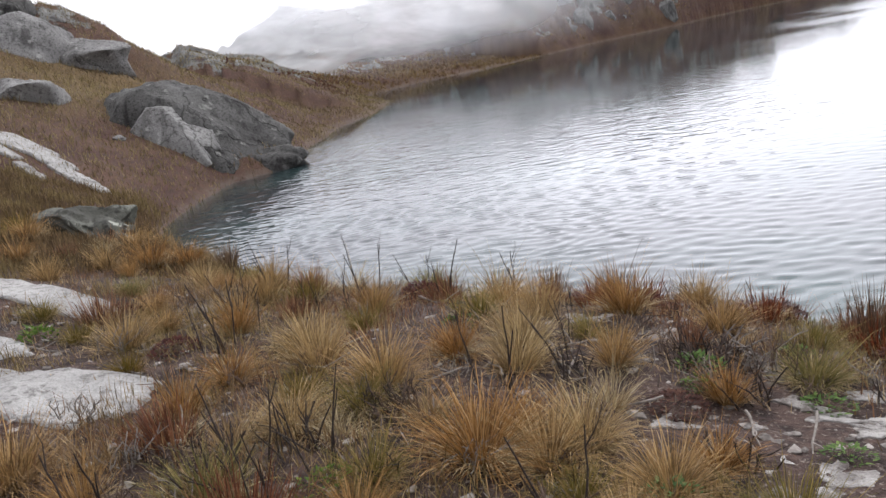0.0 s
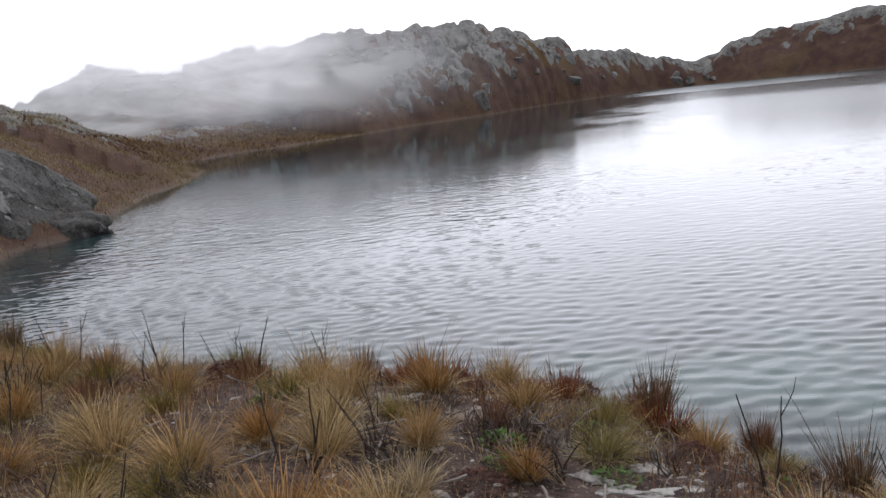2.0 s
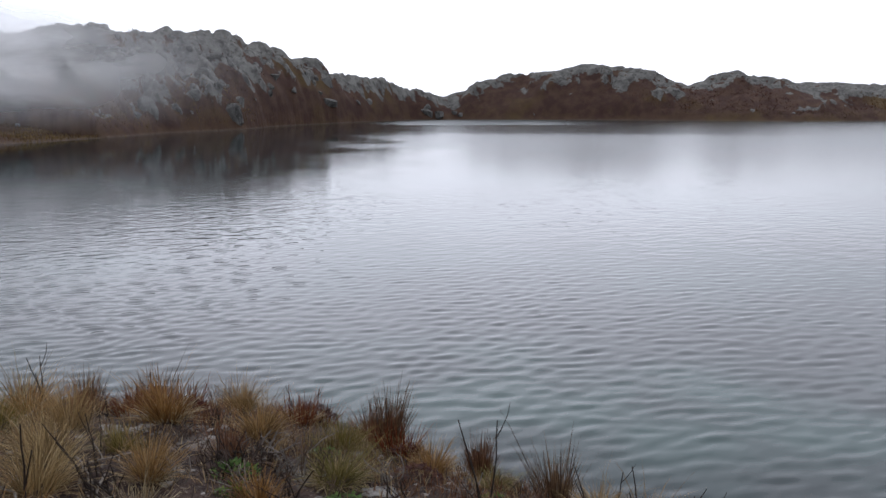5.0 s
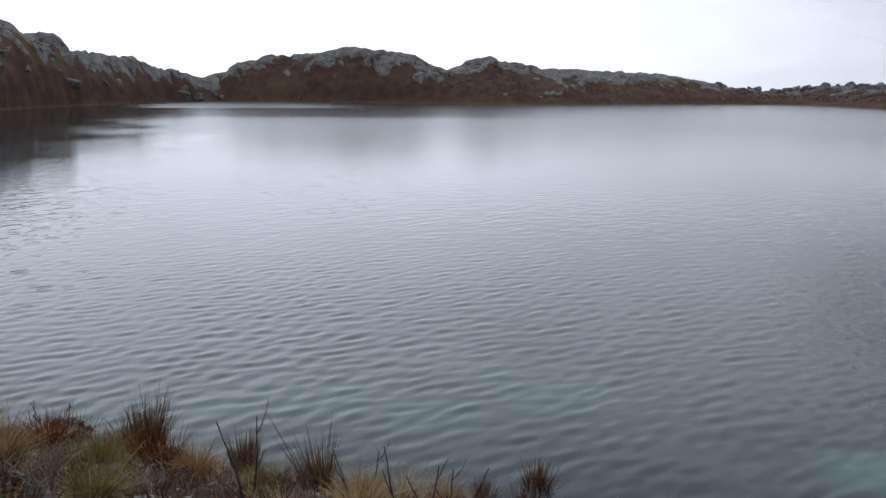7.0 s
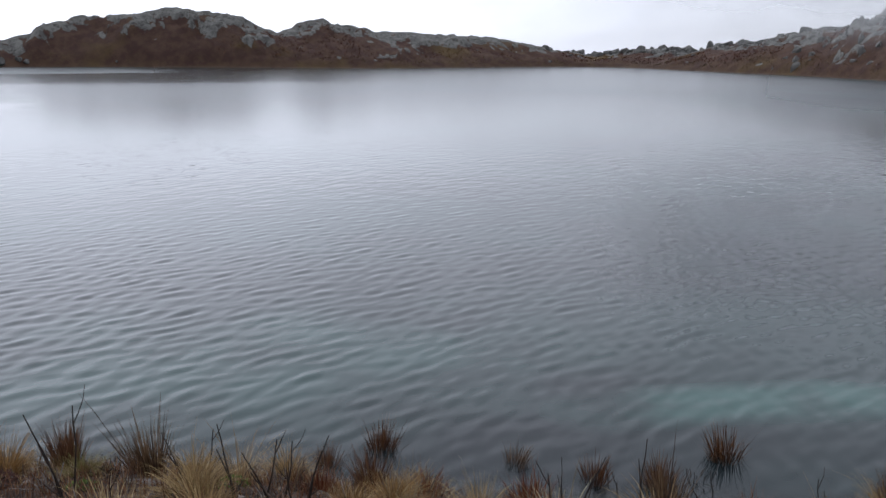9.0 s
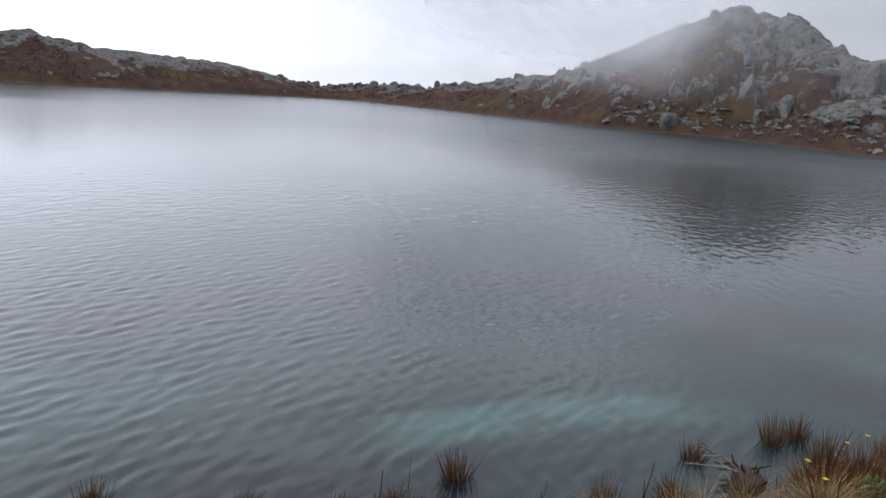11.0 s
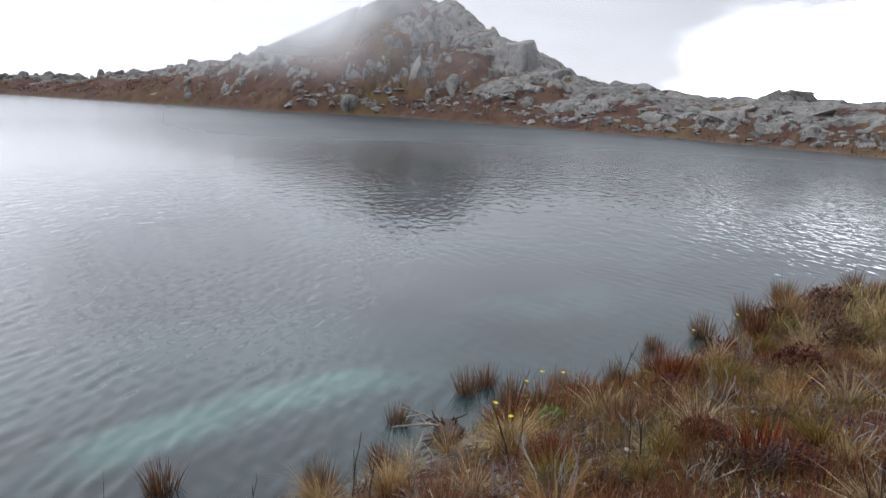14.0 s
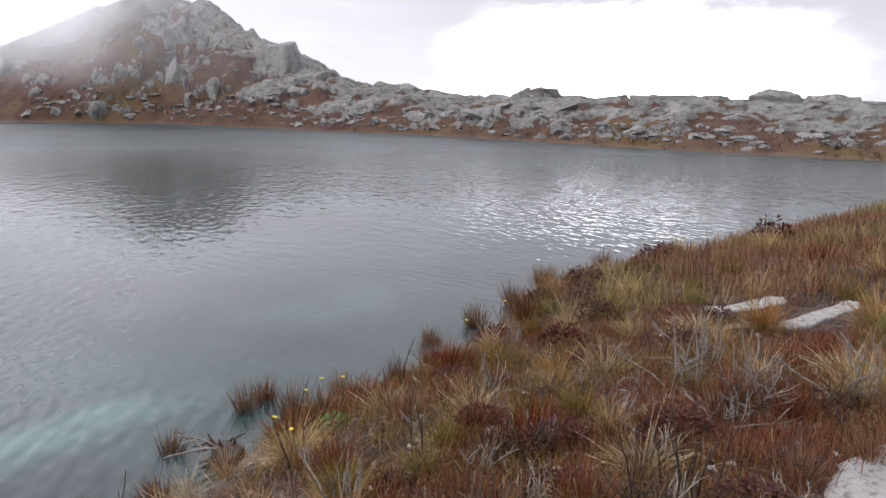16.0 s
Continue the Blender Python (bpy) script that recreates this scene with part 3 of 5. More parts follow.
def build_water():
    """The lake's sheet, with modelled ripples where it lies near the bank; it runs a little under the banks."""
    az = np.concatenate([np.arange(-26, 118, 0.2), np.arange(118, 170, 0.4)])
    r = [3.3]
    while r[-1] < 150:
        r.append(r[-1] + max(0.042, 0.014 * (r[-1] - 12) if r[-1] > 15 else 0.042))
    a, rr = np.meshgrid(np.radians(az), np.array(r))
    x, y = rr * np.sin(a), rr * np.cos(a)
    s = shore_distance(x, y)
    # gusts over the open water; calm under the northern cliff and off the southern bank, a breeze on the southern arm;
    # strength fades with range from the viewpoint, fitted to the camera's view
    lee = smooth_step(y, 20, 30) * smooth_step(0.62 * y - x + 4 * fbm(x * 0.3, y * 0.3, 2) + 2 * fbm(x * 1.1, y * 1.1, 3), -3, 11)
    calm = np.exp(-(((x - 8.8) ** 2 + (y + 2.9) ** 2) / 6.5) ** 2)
    wave_gain = (0.82 + 0.5 * fbm(x * 0.09 + 4, y * 0.09, 3)) * (1 - 0.45 * lee) * (1 - 0.8 * calm)
    wave_gain = wave_gain * (1 + 1.5 * smooth_step(-y, 4.5, 9) + 1.6 * smooth_step(y, 8, 12) * (1 - smooth_step(y, 22, 30)) * smooth_step(2 - x, 0, 4)) * (np.interp(rr, [6, 14, 24, 40, 60], [1.0, 0.72, 0.36, 0.2, 0.14]) + np.interp(rr, [14, 22, 32, 60], [0.0, 0.45, 0.8, 1.0]) * smooth_step(np.degrees(a), 76, 92)) * (0.6 + 0.4 * smooth_step(-s, 0.1, 0.8))
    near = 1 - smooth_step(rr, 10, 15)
    # a ruffled strip below the eastern ridge with a still lane before it, set by bearing and range to fit the camera's
    # view
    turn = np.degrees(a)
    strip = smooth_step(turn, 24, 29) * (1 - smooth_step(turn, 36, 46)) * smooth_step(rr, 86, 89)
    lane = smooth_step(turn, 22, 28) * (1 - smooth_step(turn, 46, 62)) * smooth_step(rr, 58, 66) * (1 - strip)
    # roughness grows with range from the viewpoint, standing in for unresolved ripples
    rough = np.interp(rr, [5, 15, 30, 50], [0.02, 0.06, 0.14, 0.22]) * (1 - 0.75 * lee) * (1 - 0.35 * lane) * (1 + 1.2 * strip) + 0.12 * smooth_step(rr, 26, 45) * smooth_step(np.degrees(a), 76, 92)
    z = ripples(x, y) * wave_gain * near
    keep = s < np.clip(rr * 0.03, 0.35, 2.0)
    faces = grid_faces(len(r), len(az))
    faces = faces[keep.ravel()[faces].any(axis=1)]
    used, faces = np.unique(faces, return_inverse=True)
    faces = faces.reshape(-1, 4)
    ob = fast_mesh("water", np.stack([x, y, z], -1).reshape(-1, 3)[used], faces, WATER)
    for name, values in (("wave_gain", wave_gain * (1 - 0.8 * near)), ("rough", rough), ("body_share", 0.6 + 0.4 * smooth_step(-s, 0.1, 0.55)), ("silt", silt_at(x, y))):
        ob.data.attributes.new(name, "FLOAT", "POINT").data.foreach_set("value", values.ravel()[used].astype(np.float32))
    return ob


water = build_water()
water.visible_shadow = False
tagged(water, "grey rippled mountain lake with turquoise shallows", "water", kind="structure")

# ---------------------------------------------------------------- builders
def part(name, verts, faces, mat, parent, label="", smooth=True):
    ob = fast_mesh(name, verts, faces, mat, smooth)
    ob.parent = parent
    return tagged(ob, label)


def blades(x, y, z, length, lean, bearing, droop, width, rng):
    """Tapered bent grass blades from arrays, one row a blade: corners and triangles."""
    n = len(x)
    lean, length, width = np.broadcast_to(lean, n), np.broadcast_to(length, n), np.broadcast_to(width, n)
    at = np.stack([x, y, z], -1)
    out = np.stack([np.sin(bearing), np.cos(bearing), np.zeros(n)], -1)
    twist = bearing + np.pi / 2 + rng.normal(0, 0.6, n)
    across = np.stack([np.sin(twist), np.cos(twist), np.zeros(n)], -1) * (width / 2)[:, None]
    verts, steps = [], (0.0, 0.4, 0.75, 1.0)
    for k, t in enumerate(steps):
        if k:
            angle = lean + droop * ((t + steps[k - 1]) / 2) ** 1.4
            at = at + (out * np.sin(angle)[:, None] + np.array([0, 0, 1.0]) * np.cos(angle)[:, None]) * (length * (t - steps[k - 1]))[:, None]
        if k < 3:
            verts += [at - across * (1, 0.85, 0.55)[k], at + across * (1, 0.85, 0.55)[k]]
        else:
            verts.append(at)
    verts = np.stack(verts, 1).reshape(-1, 3)
    tris = np.array([(0, 1, 3), (0, 3, 2), (2, 3, 5), (2, 5, 4), (4, 5, 6)])
    return verts, (np.arange(n)[:, None, None] * 7 + tris).reshape(-1, 3)


def tuft_blades(seed, n, radius, tall, spread, droop, width):
    """A ragged tuft: blades gather in a few leaning locks, between looser ones."""
    rng = np.random.RandomState(seed)
    locks = 11
    lock = rng.randint(0, locks, n)
    aim, longer, lower = rng.uniform(0, 2 * np.pi, locks), rng.uniform(0.7, 1.2, locks), rng.uniform(0.55, 1.45, locks)
    loose = rng.rand(n) < 0.45
    bearing, out = np.where(loose, rng.uniform(0, 2 * np.pi, n), aim[lock] + rng.normal(0, 0.35, n)), np.sqrt(rng.rand(n))
    x, y = radius * out * np.sin(bearing), radius * out * np.cos(bearing)
    lean = np.clip(spread * out * np.where(loose, rng.uniform(0.4, 1.4, n), lower[lock]) + rng.normal(0, 0.1, n), 0.0, 1.4)
    length = tall * np.clip(rng.normal(0.82, 0.22, n), 0.2, 1.4) * np.where(loose, 1.0, longer[lock])
    return blades(x, y, np.full(n, -0.03), length, lean, bearing + rng.normal(0, 0.45, n), droop * rng.uniform(0.2, 1.8, n), width * rng.uniform(0.5, 1.3, n), rng)


def tussock(kind_name, seed, mat, n, radius, tall, spread, droop, width, label, category, group, thatch=0.5):
    """A grass tuft: standing blades over a skirt of dead straw."""
    base = new(kind_name)
    part("foliage", *tuft_blades(seed, n, radius, tall, spread, droop, width), mat, base)
    if thatch:
        rng = np.random.RandomState(seed + 50)
        k = int(n * thatch)
        bearing = rng.uniform(0, 2 * np.pi, k)
        out = radius * rng.uniform(0.5, 1.1, k)
        v, f = blades(out * np.sin(bearing), out * np.cos(bearing), np.full(k, -0.01), tall * rng.uniform(0.25, 0.7, k), rng.uniform(0.7, 1.3, k), bearing + rng.normal(0, 0.4, k), rng.uniform(0.3, 1.0, k), width * 1.1, rng)
        v[:, 2] = np.maximum(v[:, 2], -0.06)
        part("dead_straw", v, f, M_STRAW, base, "pale dead straw")
    return tagged(base, label, category, group)


def ico(level):
    bm = bmesh.new()
    bmesh.ops.create_icosphere(bm, subdivisions=level, radius=1)
    v, f = np.array([tuple(c.co) for c in bm.verts]), np.array([[c.index for c in t.verts] for t in bm.faces])
    bm.free()
    return v, f


ICO = {k: ico(k) for k in (1, 2, 3, 4, 5)}


def rock_shape(seed, size, level=3, cuts=10, rough=0.08, keep=(0.5, 0.85), turn=0.0, tilt=0.0, boxy=0.0, faces=(), skirt=True):
    """An angular stone: a ball cut by planes, roughened, scaled to its half sizes."""
    rng = np.random.RandomState(seed)
    v, f = ICO[level]
    v = np.sign(v) * np.abs(v) ** (1 - 0.6 * boxy) if boxy else v.copy()
    normals = rng.normal(size=(cuts, 3))
    normals /= np.linalg.norm(normals, axis=1)[:, None]
    for nrm in normals:
        over = np.maximum(v @ nrm - rng.uniform(*keep), 0)
        v -= over[:, None] * nrm
    for *nrm, far in faces:
        nrm = np.array(nrm) / np.linalg.norm(nrm)
        v -= np.maximum(v @ nrm - far, 0)[:, None] * nrm
    if skirt:
        v[:, :2] /= np.sqrt(1 - np.clip(v[:, 2], -0.6, 0) ** 2)[:, None]
        v[:, 2] = np.where(v[:, 2] < 0, v[:, 2] * 1.9, v[:, 2])
    bump = fbm(v[:, 0] * 2.2 + seed, v[:, 1] * 2.2 + v[:, 2] * 1.7, 4) * rough + fbm(v[:, 0] * 7 + v[:, 2] * 5, v[:, 1] * 7 - seed, 3) * rough * 0.4
    v = v * (1 + bump[:, None]) * np.array(size)
    m = np.array(Euler((tilt, 0, turn)).to_matrix())
    return v @ m.T, f


def ground_at(x, y):
    return float(height(np.array([x]), np.array([y]))[0])


def stone(name, seed, x, y, size, mat, label, level=4, sink=0.35, turn=0.0, tilt=0.0, cuts=12, rough=0.13, keep=(0.5, 0.85), category="rock", group="", boxy=0.35):
    v, f = rock_shape(seed, size, level, cuts, rough, keep, turn, tilt, boxy)
    ob = fast_mesh(name, v, f, mat)
    ob.location = (x, y, ground_at(x, y) + size[2] * (1 - 2 * sink))
    return tagged(ob, label, category, group)


def flat_slab(seed, x, y, half, turn, label, thick=0.03, group="", mat=None, ragged=0.22):
    """Bedrock nearly flush with the ground: an uneven outline, a worn flat top, edges that go under the soil."""
    rng = np.random.RandomState(seed)
    small = max(half) < 0.2
    rings, sides = np.concatenate([np.linspace(0.04, 0.9, 3 if small else 12), [0.96, 1.0, 1.02]]), 28 if small else 72
    a = np.arange(sides) * 2 * np.pi / sides
    edge = 1 + ragged * fbm(np.cos(a) * 1.3 + seed, np.sin(a) * 1.3, 4) + 0.32 * ragged * fbm(np.cos(a) * 6 + seed, np.sin(a) * 6, 2)
    box = 1 / np.maximum(np.abs(np.cos(a)), np.abs(np.sin(a))) ** (0.45 if ragged < 0.5 else 0.0)
    u, w = rings[:, None] * (edge * box * np.cos(a) * half[0]), rings[:, None] * (edge * box * np.sin(a) * half[1])
    px, py = x + u * math.cos(turn) - w * math.sin(turn), y + u * math.sin(turn) + w * math.cos(turn)
    drop = np.interp(rings, [0, 0.9, 0.97, 1.0, 1.02], [1.0, 1.0, 0.85, 0.2, -4.0])[:, None]
    z = height(px, py) + thick * drop + 0.012 * fbm(px * 5, py * 5, 4)
    v = np.stack([px - x, py - y, z], -1).reshape(-1, 3)
    f = grid_faces(len(rings), sides, True)
    f = np.concatenate([f[:, [0, 1, 2]], f[:, [0, 2, 3]]])[:, ::-1]
    centre = len(v)
    v = np.concatenate([v, [[0, 0, ground_at(x, y) + thick]]])
    cap = np.stack([np.arange(sides), np.full(sides, centre), (np.arange(sides) + 1) % sides], -1)[:, ::-1]
    ob = fast_mesh("slab", v, np.concatenate([f, cap]), mat or M_SLAB)
    ob.location = (x, y, 0)
    return tagged(ob, label, "rock slab", group)


def tube(points, radii, sides=5):
    """A tapered twig along points."""
    points = np.array(points, float)
    verts, faces = [], []
    for k, p in enumerate(points):
        way = points[min(k + 1, len(points) - 1)] - points[max(k - 1, 0)]
        way /= np.linalg.norm(way) + 1e-9
        side = np.cross(way, (0.31, 0.95, 0.1))
        side /= np.linalg.norm(side) + 1e-9
        up = np.cross(way, side)
        a = np.arange(sides) * 2 * np.pi / sides
        verts.append(p + radii[k] * (np.cos(a)[:, None] * side + np.sin(a)[:, None] * up))
    faces = grid_faces(len(points), sides, True)
    return np.concatenate(verts), np.concatenate([faces[:, [0, 1, 2]], faces[:, [0, 2, 3]]])


def join(pieces):
    verts, faces, n = [], [], 0
    for v, f in pieces:
        verts.append(v)
        faces.append(f + n)
        n += len(v)
    return np.concatenate(verts), np.concatenate(faces)


def twig_line(rng, start, way, length, bends=5, wander=0.22):
    p, d, points = np.array(start, float), np.array(way, float), [np.array(start, float)]
    for _ in range(bends):
        d = d + rng.normal(0, wander, 3)
        d /= np.linalg.norm(d)
        p = p + d * length / bends
        points.append(p.copy())
    return points, d


def dead_shrub(seed, mat, stems, tall, spread, thick, label, forks=3, group="dead shrubs on the bank", wander=0.22):
    """A leafless shrub: each stem with its side twigs is a part."""
    rng = np.random.RandomState(seed)
    base = new("dead_shrub")
    for _ in range(stems):
        a, lean = rng.uniform(0, 2 * np.pi), spread * rng.uniform(0.2, 1.0)
        way = (math.sin(a) * math.sin(lean), math.cos(a) * math.sin(lean), math.cos(lean))
        length = tall * rng.uniform(0.55, 1.0)
        start = (0.05 * rng.normal(), 0.05 * rng.normal(), -0.03)
        points, _ = twig_line(rng, start, way, length, wander=wander)
        pieces = [tube(points, np.linspace(thick, thick * 0.45, len(points)))]
        for _ in range(rng.randint(1, forks + 1)):
            k = rng.randint(1, len(points) - 1)
            d = points[k + 1] - points[k]
            d = d / np.linalg.norm(d) + rng.normal(0, 0.5, 3)
            d[2] = abs(d[2])
            side, _ = twig_line(rng, points[k], d / np.linalg.norm(d), length * rng.uniform(0.25, 0.5), 3)
            pieces.append(tube(side, np.linspace(thick * 0.55, thick * 0.25, len(side)), 4))
        part("stem", *join(pieces), mat, base)
    return tagged(base, label, "dead shrub", group)


def leaves(rng, n, radius, tall, size):
    """Small pointed leaves spread through a low dome."""
    a, out = rng.uniform(0, 2 * np.pi, n), np.sqrt(rng.rand(n))
    x, y = radius * out * np.sin(a), radius * out * np.cos(a)
    z = tall * (1 - out**2) * rng.uniform(0.4, 1.0, n)
    return blades(x, y, z, size * rng.uniform(0.6, 1.3, n), rng.uniform(0.5, 1.4, n), a + rng.normal(0, 0.9, n), rng.uniform(0.0, 0.7, n), size * 0.5, rng)


def herb(seed, radius, tall, size, n, mat=None, name="leafy_herb", label="low bright green leafy herb on peaty ground", category="plant"):
    rng = np.random.RandomState(seed)
    base = new(name)
    part("foliage", *leaves(rng, n, radius, tall, size), mat or M_LEAF, base)
    pieces = []
    for _ in range(9):
        a, out = rng.uniform(0, 6.28), radius * rng.uniform(0.3, 0.9)
        pieces.append(tube([(0, 0, -0.03), (out * 0.5 * math.sin(a), out * 0.5 * math.cos(a), tall * 0.4), (out * math.sin(a), out * math.cos(a), tall * (0.9 - 0.5 * out / radius))], (size * 0.06, size * 0.05, size * 0.03), 4))
    part("branchwork", *join(pieces), M_BROWN, base)
    return tagged(base, label, category)


def put(ob, x, y, turn=0.0, scale=1.0, tall=1.0, z=None, tilt=0.0):
    """The pose of a thing on the ground."""
    at = Matrix.Translation((x, y, max(ground_at(x, y), -0.07) if z is None else z))
    return at @ pose(0, 0, 0, tilt, 0, turn) @ Matrix.Diagonal((scale, scale, scale * tall, 1))


def plant_out(prototype, rows):
    """Sets the prototype on the first of rows (x, y, turn, scale, height factor) and copies of it on the rest."""
    rng = np.random.RandomState(len(rows))
    for k, row in enumerate(rows):
        m = put(prototype, *row, tilt=rng.normal(0, 7))
        if k:
            copy_thing(prototype, m)
        else:
            first = m
    prototype.matrix_basis = first


# ---------------------------------------------------------------- rocks of the cove
dome = new("boulder")
dome.location = (-6.7, 21.2, 1.35)
v, f = rock_shape(31, (3.1, 2.8, 2.3), 5, 5, 0.12, (0.84, 0.96), radians(-14), 0.0, 0.0, ((0.1, -1.0, 0.35, 0.74), (1.0, -0.35, 0.6, 0.8)))
v[:, 2] = np.where(v[:, 2] > 0, v[:, 2] * np.interp(v[:, 0], [-3, 0, 1.5, 3.0], [1.0, 1.0, 0.8, 0.4]), v[:, 2])
part("dome", v + (0, 0, -0.95), f, M_DOME, dome, "dark weathered rounded top")
v, f = rock_shape(35, (1.5, 0.85, 0.9), 5, 6, 0.07, (0.6, 0.85), radians(-14), 0.0, 0.5, ((0.12, -1.0, 0.45, 0.3), (1.0, -0.2, 0.6, 0.55)))
v[:, 2] = np.where(v[:, 2] > 0, v[:, 2] * np.interp(v[:, 0], [-2, 0, 1.6], [1.0, 1.0, 0.6]), v[:, 2])
part("front_slab", v + (0.35, -1.88, -0.22), f, M_FACE, dome, "paler smooth split front face")
v, f = rock_shape(37, (1.75, 1.0, 0.75), 5, 9, 0.16, (0.6, 0.9), radians(-24))
part("toe", v + (2.0, -0.75, -1.45), f, M_DOME, dome)
tagged(dome, "large grey granite boulder with a split face on the cove shore", "boulder")
stone("rock_outcrop", 41, -12.3, 27.0, (1.5, 2.0, 1.3), M_ROCK, "tall grey bedrock face on the grassy knoll", turn=0.3, tilt=-0.35, sink=0.74, cuts=7, keep=(0.65, 0.95), boxy=0.1)
stone("rock_outcrop", 42, -10.9, 26.6, (2.1, 1.1, 0.8), M_ROCK, "long grey bedrock rib running down the knoll", turn=-0.2, sink=0.8, cuts=7, keep=(0.65, 0.95), boxy=0.1)
stone("rock_outcrop", 43, -9.8, 20.4, (0.95, 0.8, 0.6), M_ROCK, "grey rounded rock among brown grass", sink=0.5)
stone("rock_outcrop", 44, -13.6, 27.9, (1.8, 1.5, 1.2), M_DOME, "dark grey rock hump on the knoll top", sink=0.78, cuts=7, keep=(0.65, 0.95), boxy=0.1)
for k, (x, y, a, b, c) in enumerate([(-8.1, 16.0, 0.85, 0.4, 0.22), (-7.3, 15.4, 0.6, 0.22, 0.18), (-6.8, 14.9, 0.45, 0.18, 0.16), (-7.9, 15.1, 0.4, 0.15, 0.12), (-6.3, 14.7, 0.3, 0.14, 0.14), (-7.2, 14.4, 0.35, 0.12, 0.1)]):
    flat_slab(60 + k, x, y, (a, b), -0.55, "pale bare granite slab in the grassy slope", 0.06, "pale slabs on the slope")
stone("lichened_stone", 70, -4.7, 10.1, (1.25, 0.6, 0.32), M_MOSSY, "dark flat stone spotted with pale lichen near the water", level=5, turn=-0.75, sink=0.38, cuts=18, rough=0.3)
for k, (x, y, s) in enumerate([(-4.3, 9.65, 0.42), (-3.95, 9.3, 0.3), (-5.15, 10.45, 0.45), (-4.9, 9.9, 0.33), (-4.5, 10.7, 0.3)]):
    stone("lichened_stone", 72 + k, x, y, (s * 1.3, s * 0.8, s * 0.6), M_MOSSY, "dark stone spotted with pale lichen near the water", turn=-0.75 + 0.2 * k, sink=0.42, cuts=16, rough=0.25)
stone("lichened_stone", 71, -4.9, 11.6, (0.45, 0.35, 0.2), M_MOSSY, "dark lichened stone near the water", sink=0.3)
rng = np.random.RandomState(5)
for k in range(16):
    x, y = -5.6 + rng.normal(0, 1.6), 21.5 + rng.normal(0, 3.0)
    if shore_distance(np.array([x]), np.array([y]))[0] > 0.3:
        stone("stone", 80 + k, x, y, tuple(rng.uniform(0.1, 0.32) * np.array((1, 0.8, 0.6))), M_ROCK if k % 3 else M_SLAB, "small grey stone in the brown grass", 3, 0.3, group="stones round the boulder")

# ---------------------------------------------------------------- slabs of the near bank
for seed, x, y, half, turn, label in [
    (101, -3.35, 6.05, (0.95, 0.24), -0.55, "long pale granite slab flush with the peat"),
    (102, -3.15, 4.8, (0.5, 0.2), -0.4, "pale granite slab bedded in the peat"),
    (103, -2.3, 3.85, (0.66, 0.33), -0.35, "broad pale granite slab beside dry tussocks"),
    (104, 4.95, -6.1, (0.36, 0.13), 0.92, "pale pointed slab among dry grass"),
    (105, 4.22, -6.15, (0.62, 0.11), -1.5, "long pale slab among dry grass"),
    (106, 1.78, -3.75, (0.8, 0.46), -1.35, "broad pale granite slab at the edge of the heath"),
]:
    flat_slab(seed, x, y, half, turn, label, 0.025)
rng = np.random.RandomState(112)
for x, y, count, spread in [(0.6, 3.17, 2, 0.06), (1.4, 3.1, 9, 0.2), (1.15, 2.55, 7, 0.17), (0.65, 4.56, 4, 0.13), (1.65, 2.85, 5, 0.16), (2.75, 3.0, 5, 0.2), (-0.2, 2.45, 3, 0.15)]:
    for k in range(count):
        flat_slab(rng.randint(900, 9999), x + rng.normal(0, spread), y + rng.normal(0, spread * 0.7), (rng.uniform(0.04, 0.13), rng.uniform(0.03, 0.07)), rng.uniform(-0.8, 0.8), "pale gritty rock showing through the peat", 0.004 + 0.003 * k / count, "gritty rock patches in the peat", M_GRIT, 0.8)

# ---------------------------------------------------------------- crags round the lake
def crest_rows(line, step, rng, inward):
    """Places along a crest, stepped inwards to the lake."""
    line = np.array(line)
    for a, b in zip(line[:-1], line[1:]):
        span = np.hypot(*(b - a)[:2])
        for k in range(max(1, int(span / step))):
            t = (k + rng.rand()) / max(1, int(span / step))
            p = a + (b - a) * t
            side = np.array([b[1] - a[1], a[0] - b[0]]) / (span + 1e-6)
            d = rng.uniform(*inward)
            yield p[0] + side[0] * d, p[1] + side[1] * d, p[2], math.atan2(b[1] - a[1], b[0] - a[0])


def crags(name, line, step, inward, size, mat, label, seed, flat=1.0, rows=1, boxy=0.9, lift=0.1):
    """Rock faces standing out of a hill, joined as one mass."""
    rng, pieces = np.random.RandomState(seed), []
    places = np.array([p for _ in range(rows) for p in crest_rows(line, step, rng, inward)])
    dry, level = shore_distance(places[:, 0], places[:, 1]), height(places[:, 0], places[:, 1])
    for (x, y, top, turn), off, z in zip(places, dry, level):
        if off > 0.4:
            s = rng.uniform(*size)
            v, f = rock_shape(rng.randint(9999), (s * rng.uniform(0.7, 1.5), s * rng.uniform(0.6, 1.0), s * flat * rng.uniform(0.6, 1.3)), 2, 9, 0.06, (0.4, 0.8), turn + rng.normal(0, 0.3), rng.normal(0, 0.2), rng.uniform(0.0, boxy))
            pieces.append((v + (x, y, z + s * flat * lift), f))
    ob = fast_mesh(name, *join(pieces), mat, False)
    return tagged(ob, label, "crags", kind="stuff")


crags("crags", NORTH_CLIFF, 1.3, (3.0, 17.0), (0.3, 1.0), M_CRAG, "dark broken crags on the misty northern hillside", 11, 0.95, 6, 0.6, -0.1)
crags("crags", NORTH_CLIFF, 1.8, (2.5, 19.0), (0.15, 0.5), M_FACE, "pale broken rocks on the misty northern hillside", 17, 1.0, 5, 0.5, -0.1)
crags("crags", EAST_RIDGE, 2.6, (2.5, 16.0), (0.2, 0.7), M_ROCK, "scattered grey rocks on the heathery eastern slope", 13, 0.7, 1, 0.5, -0.2)
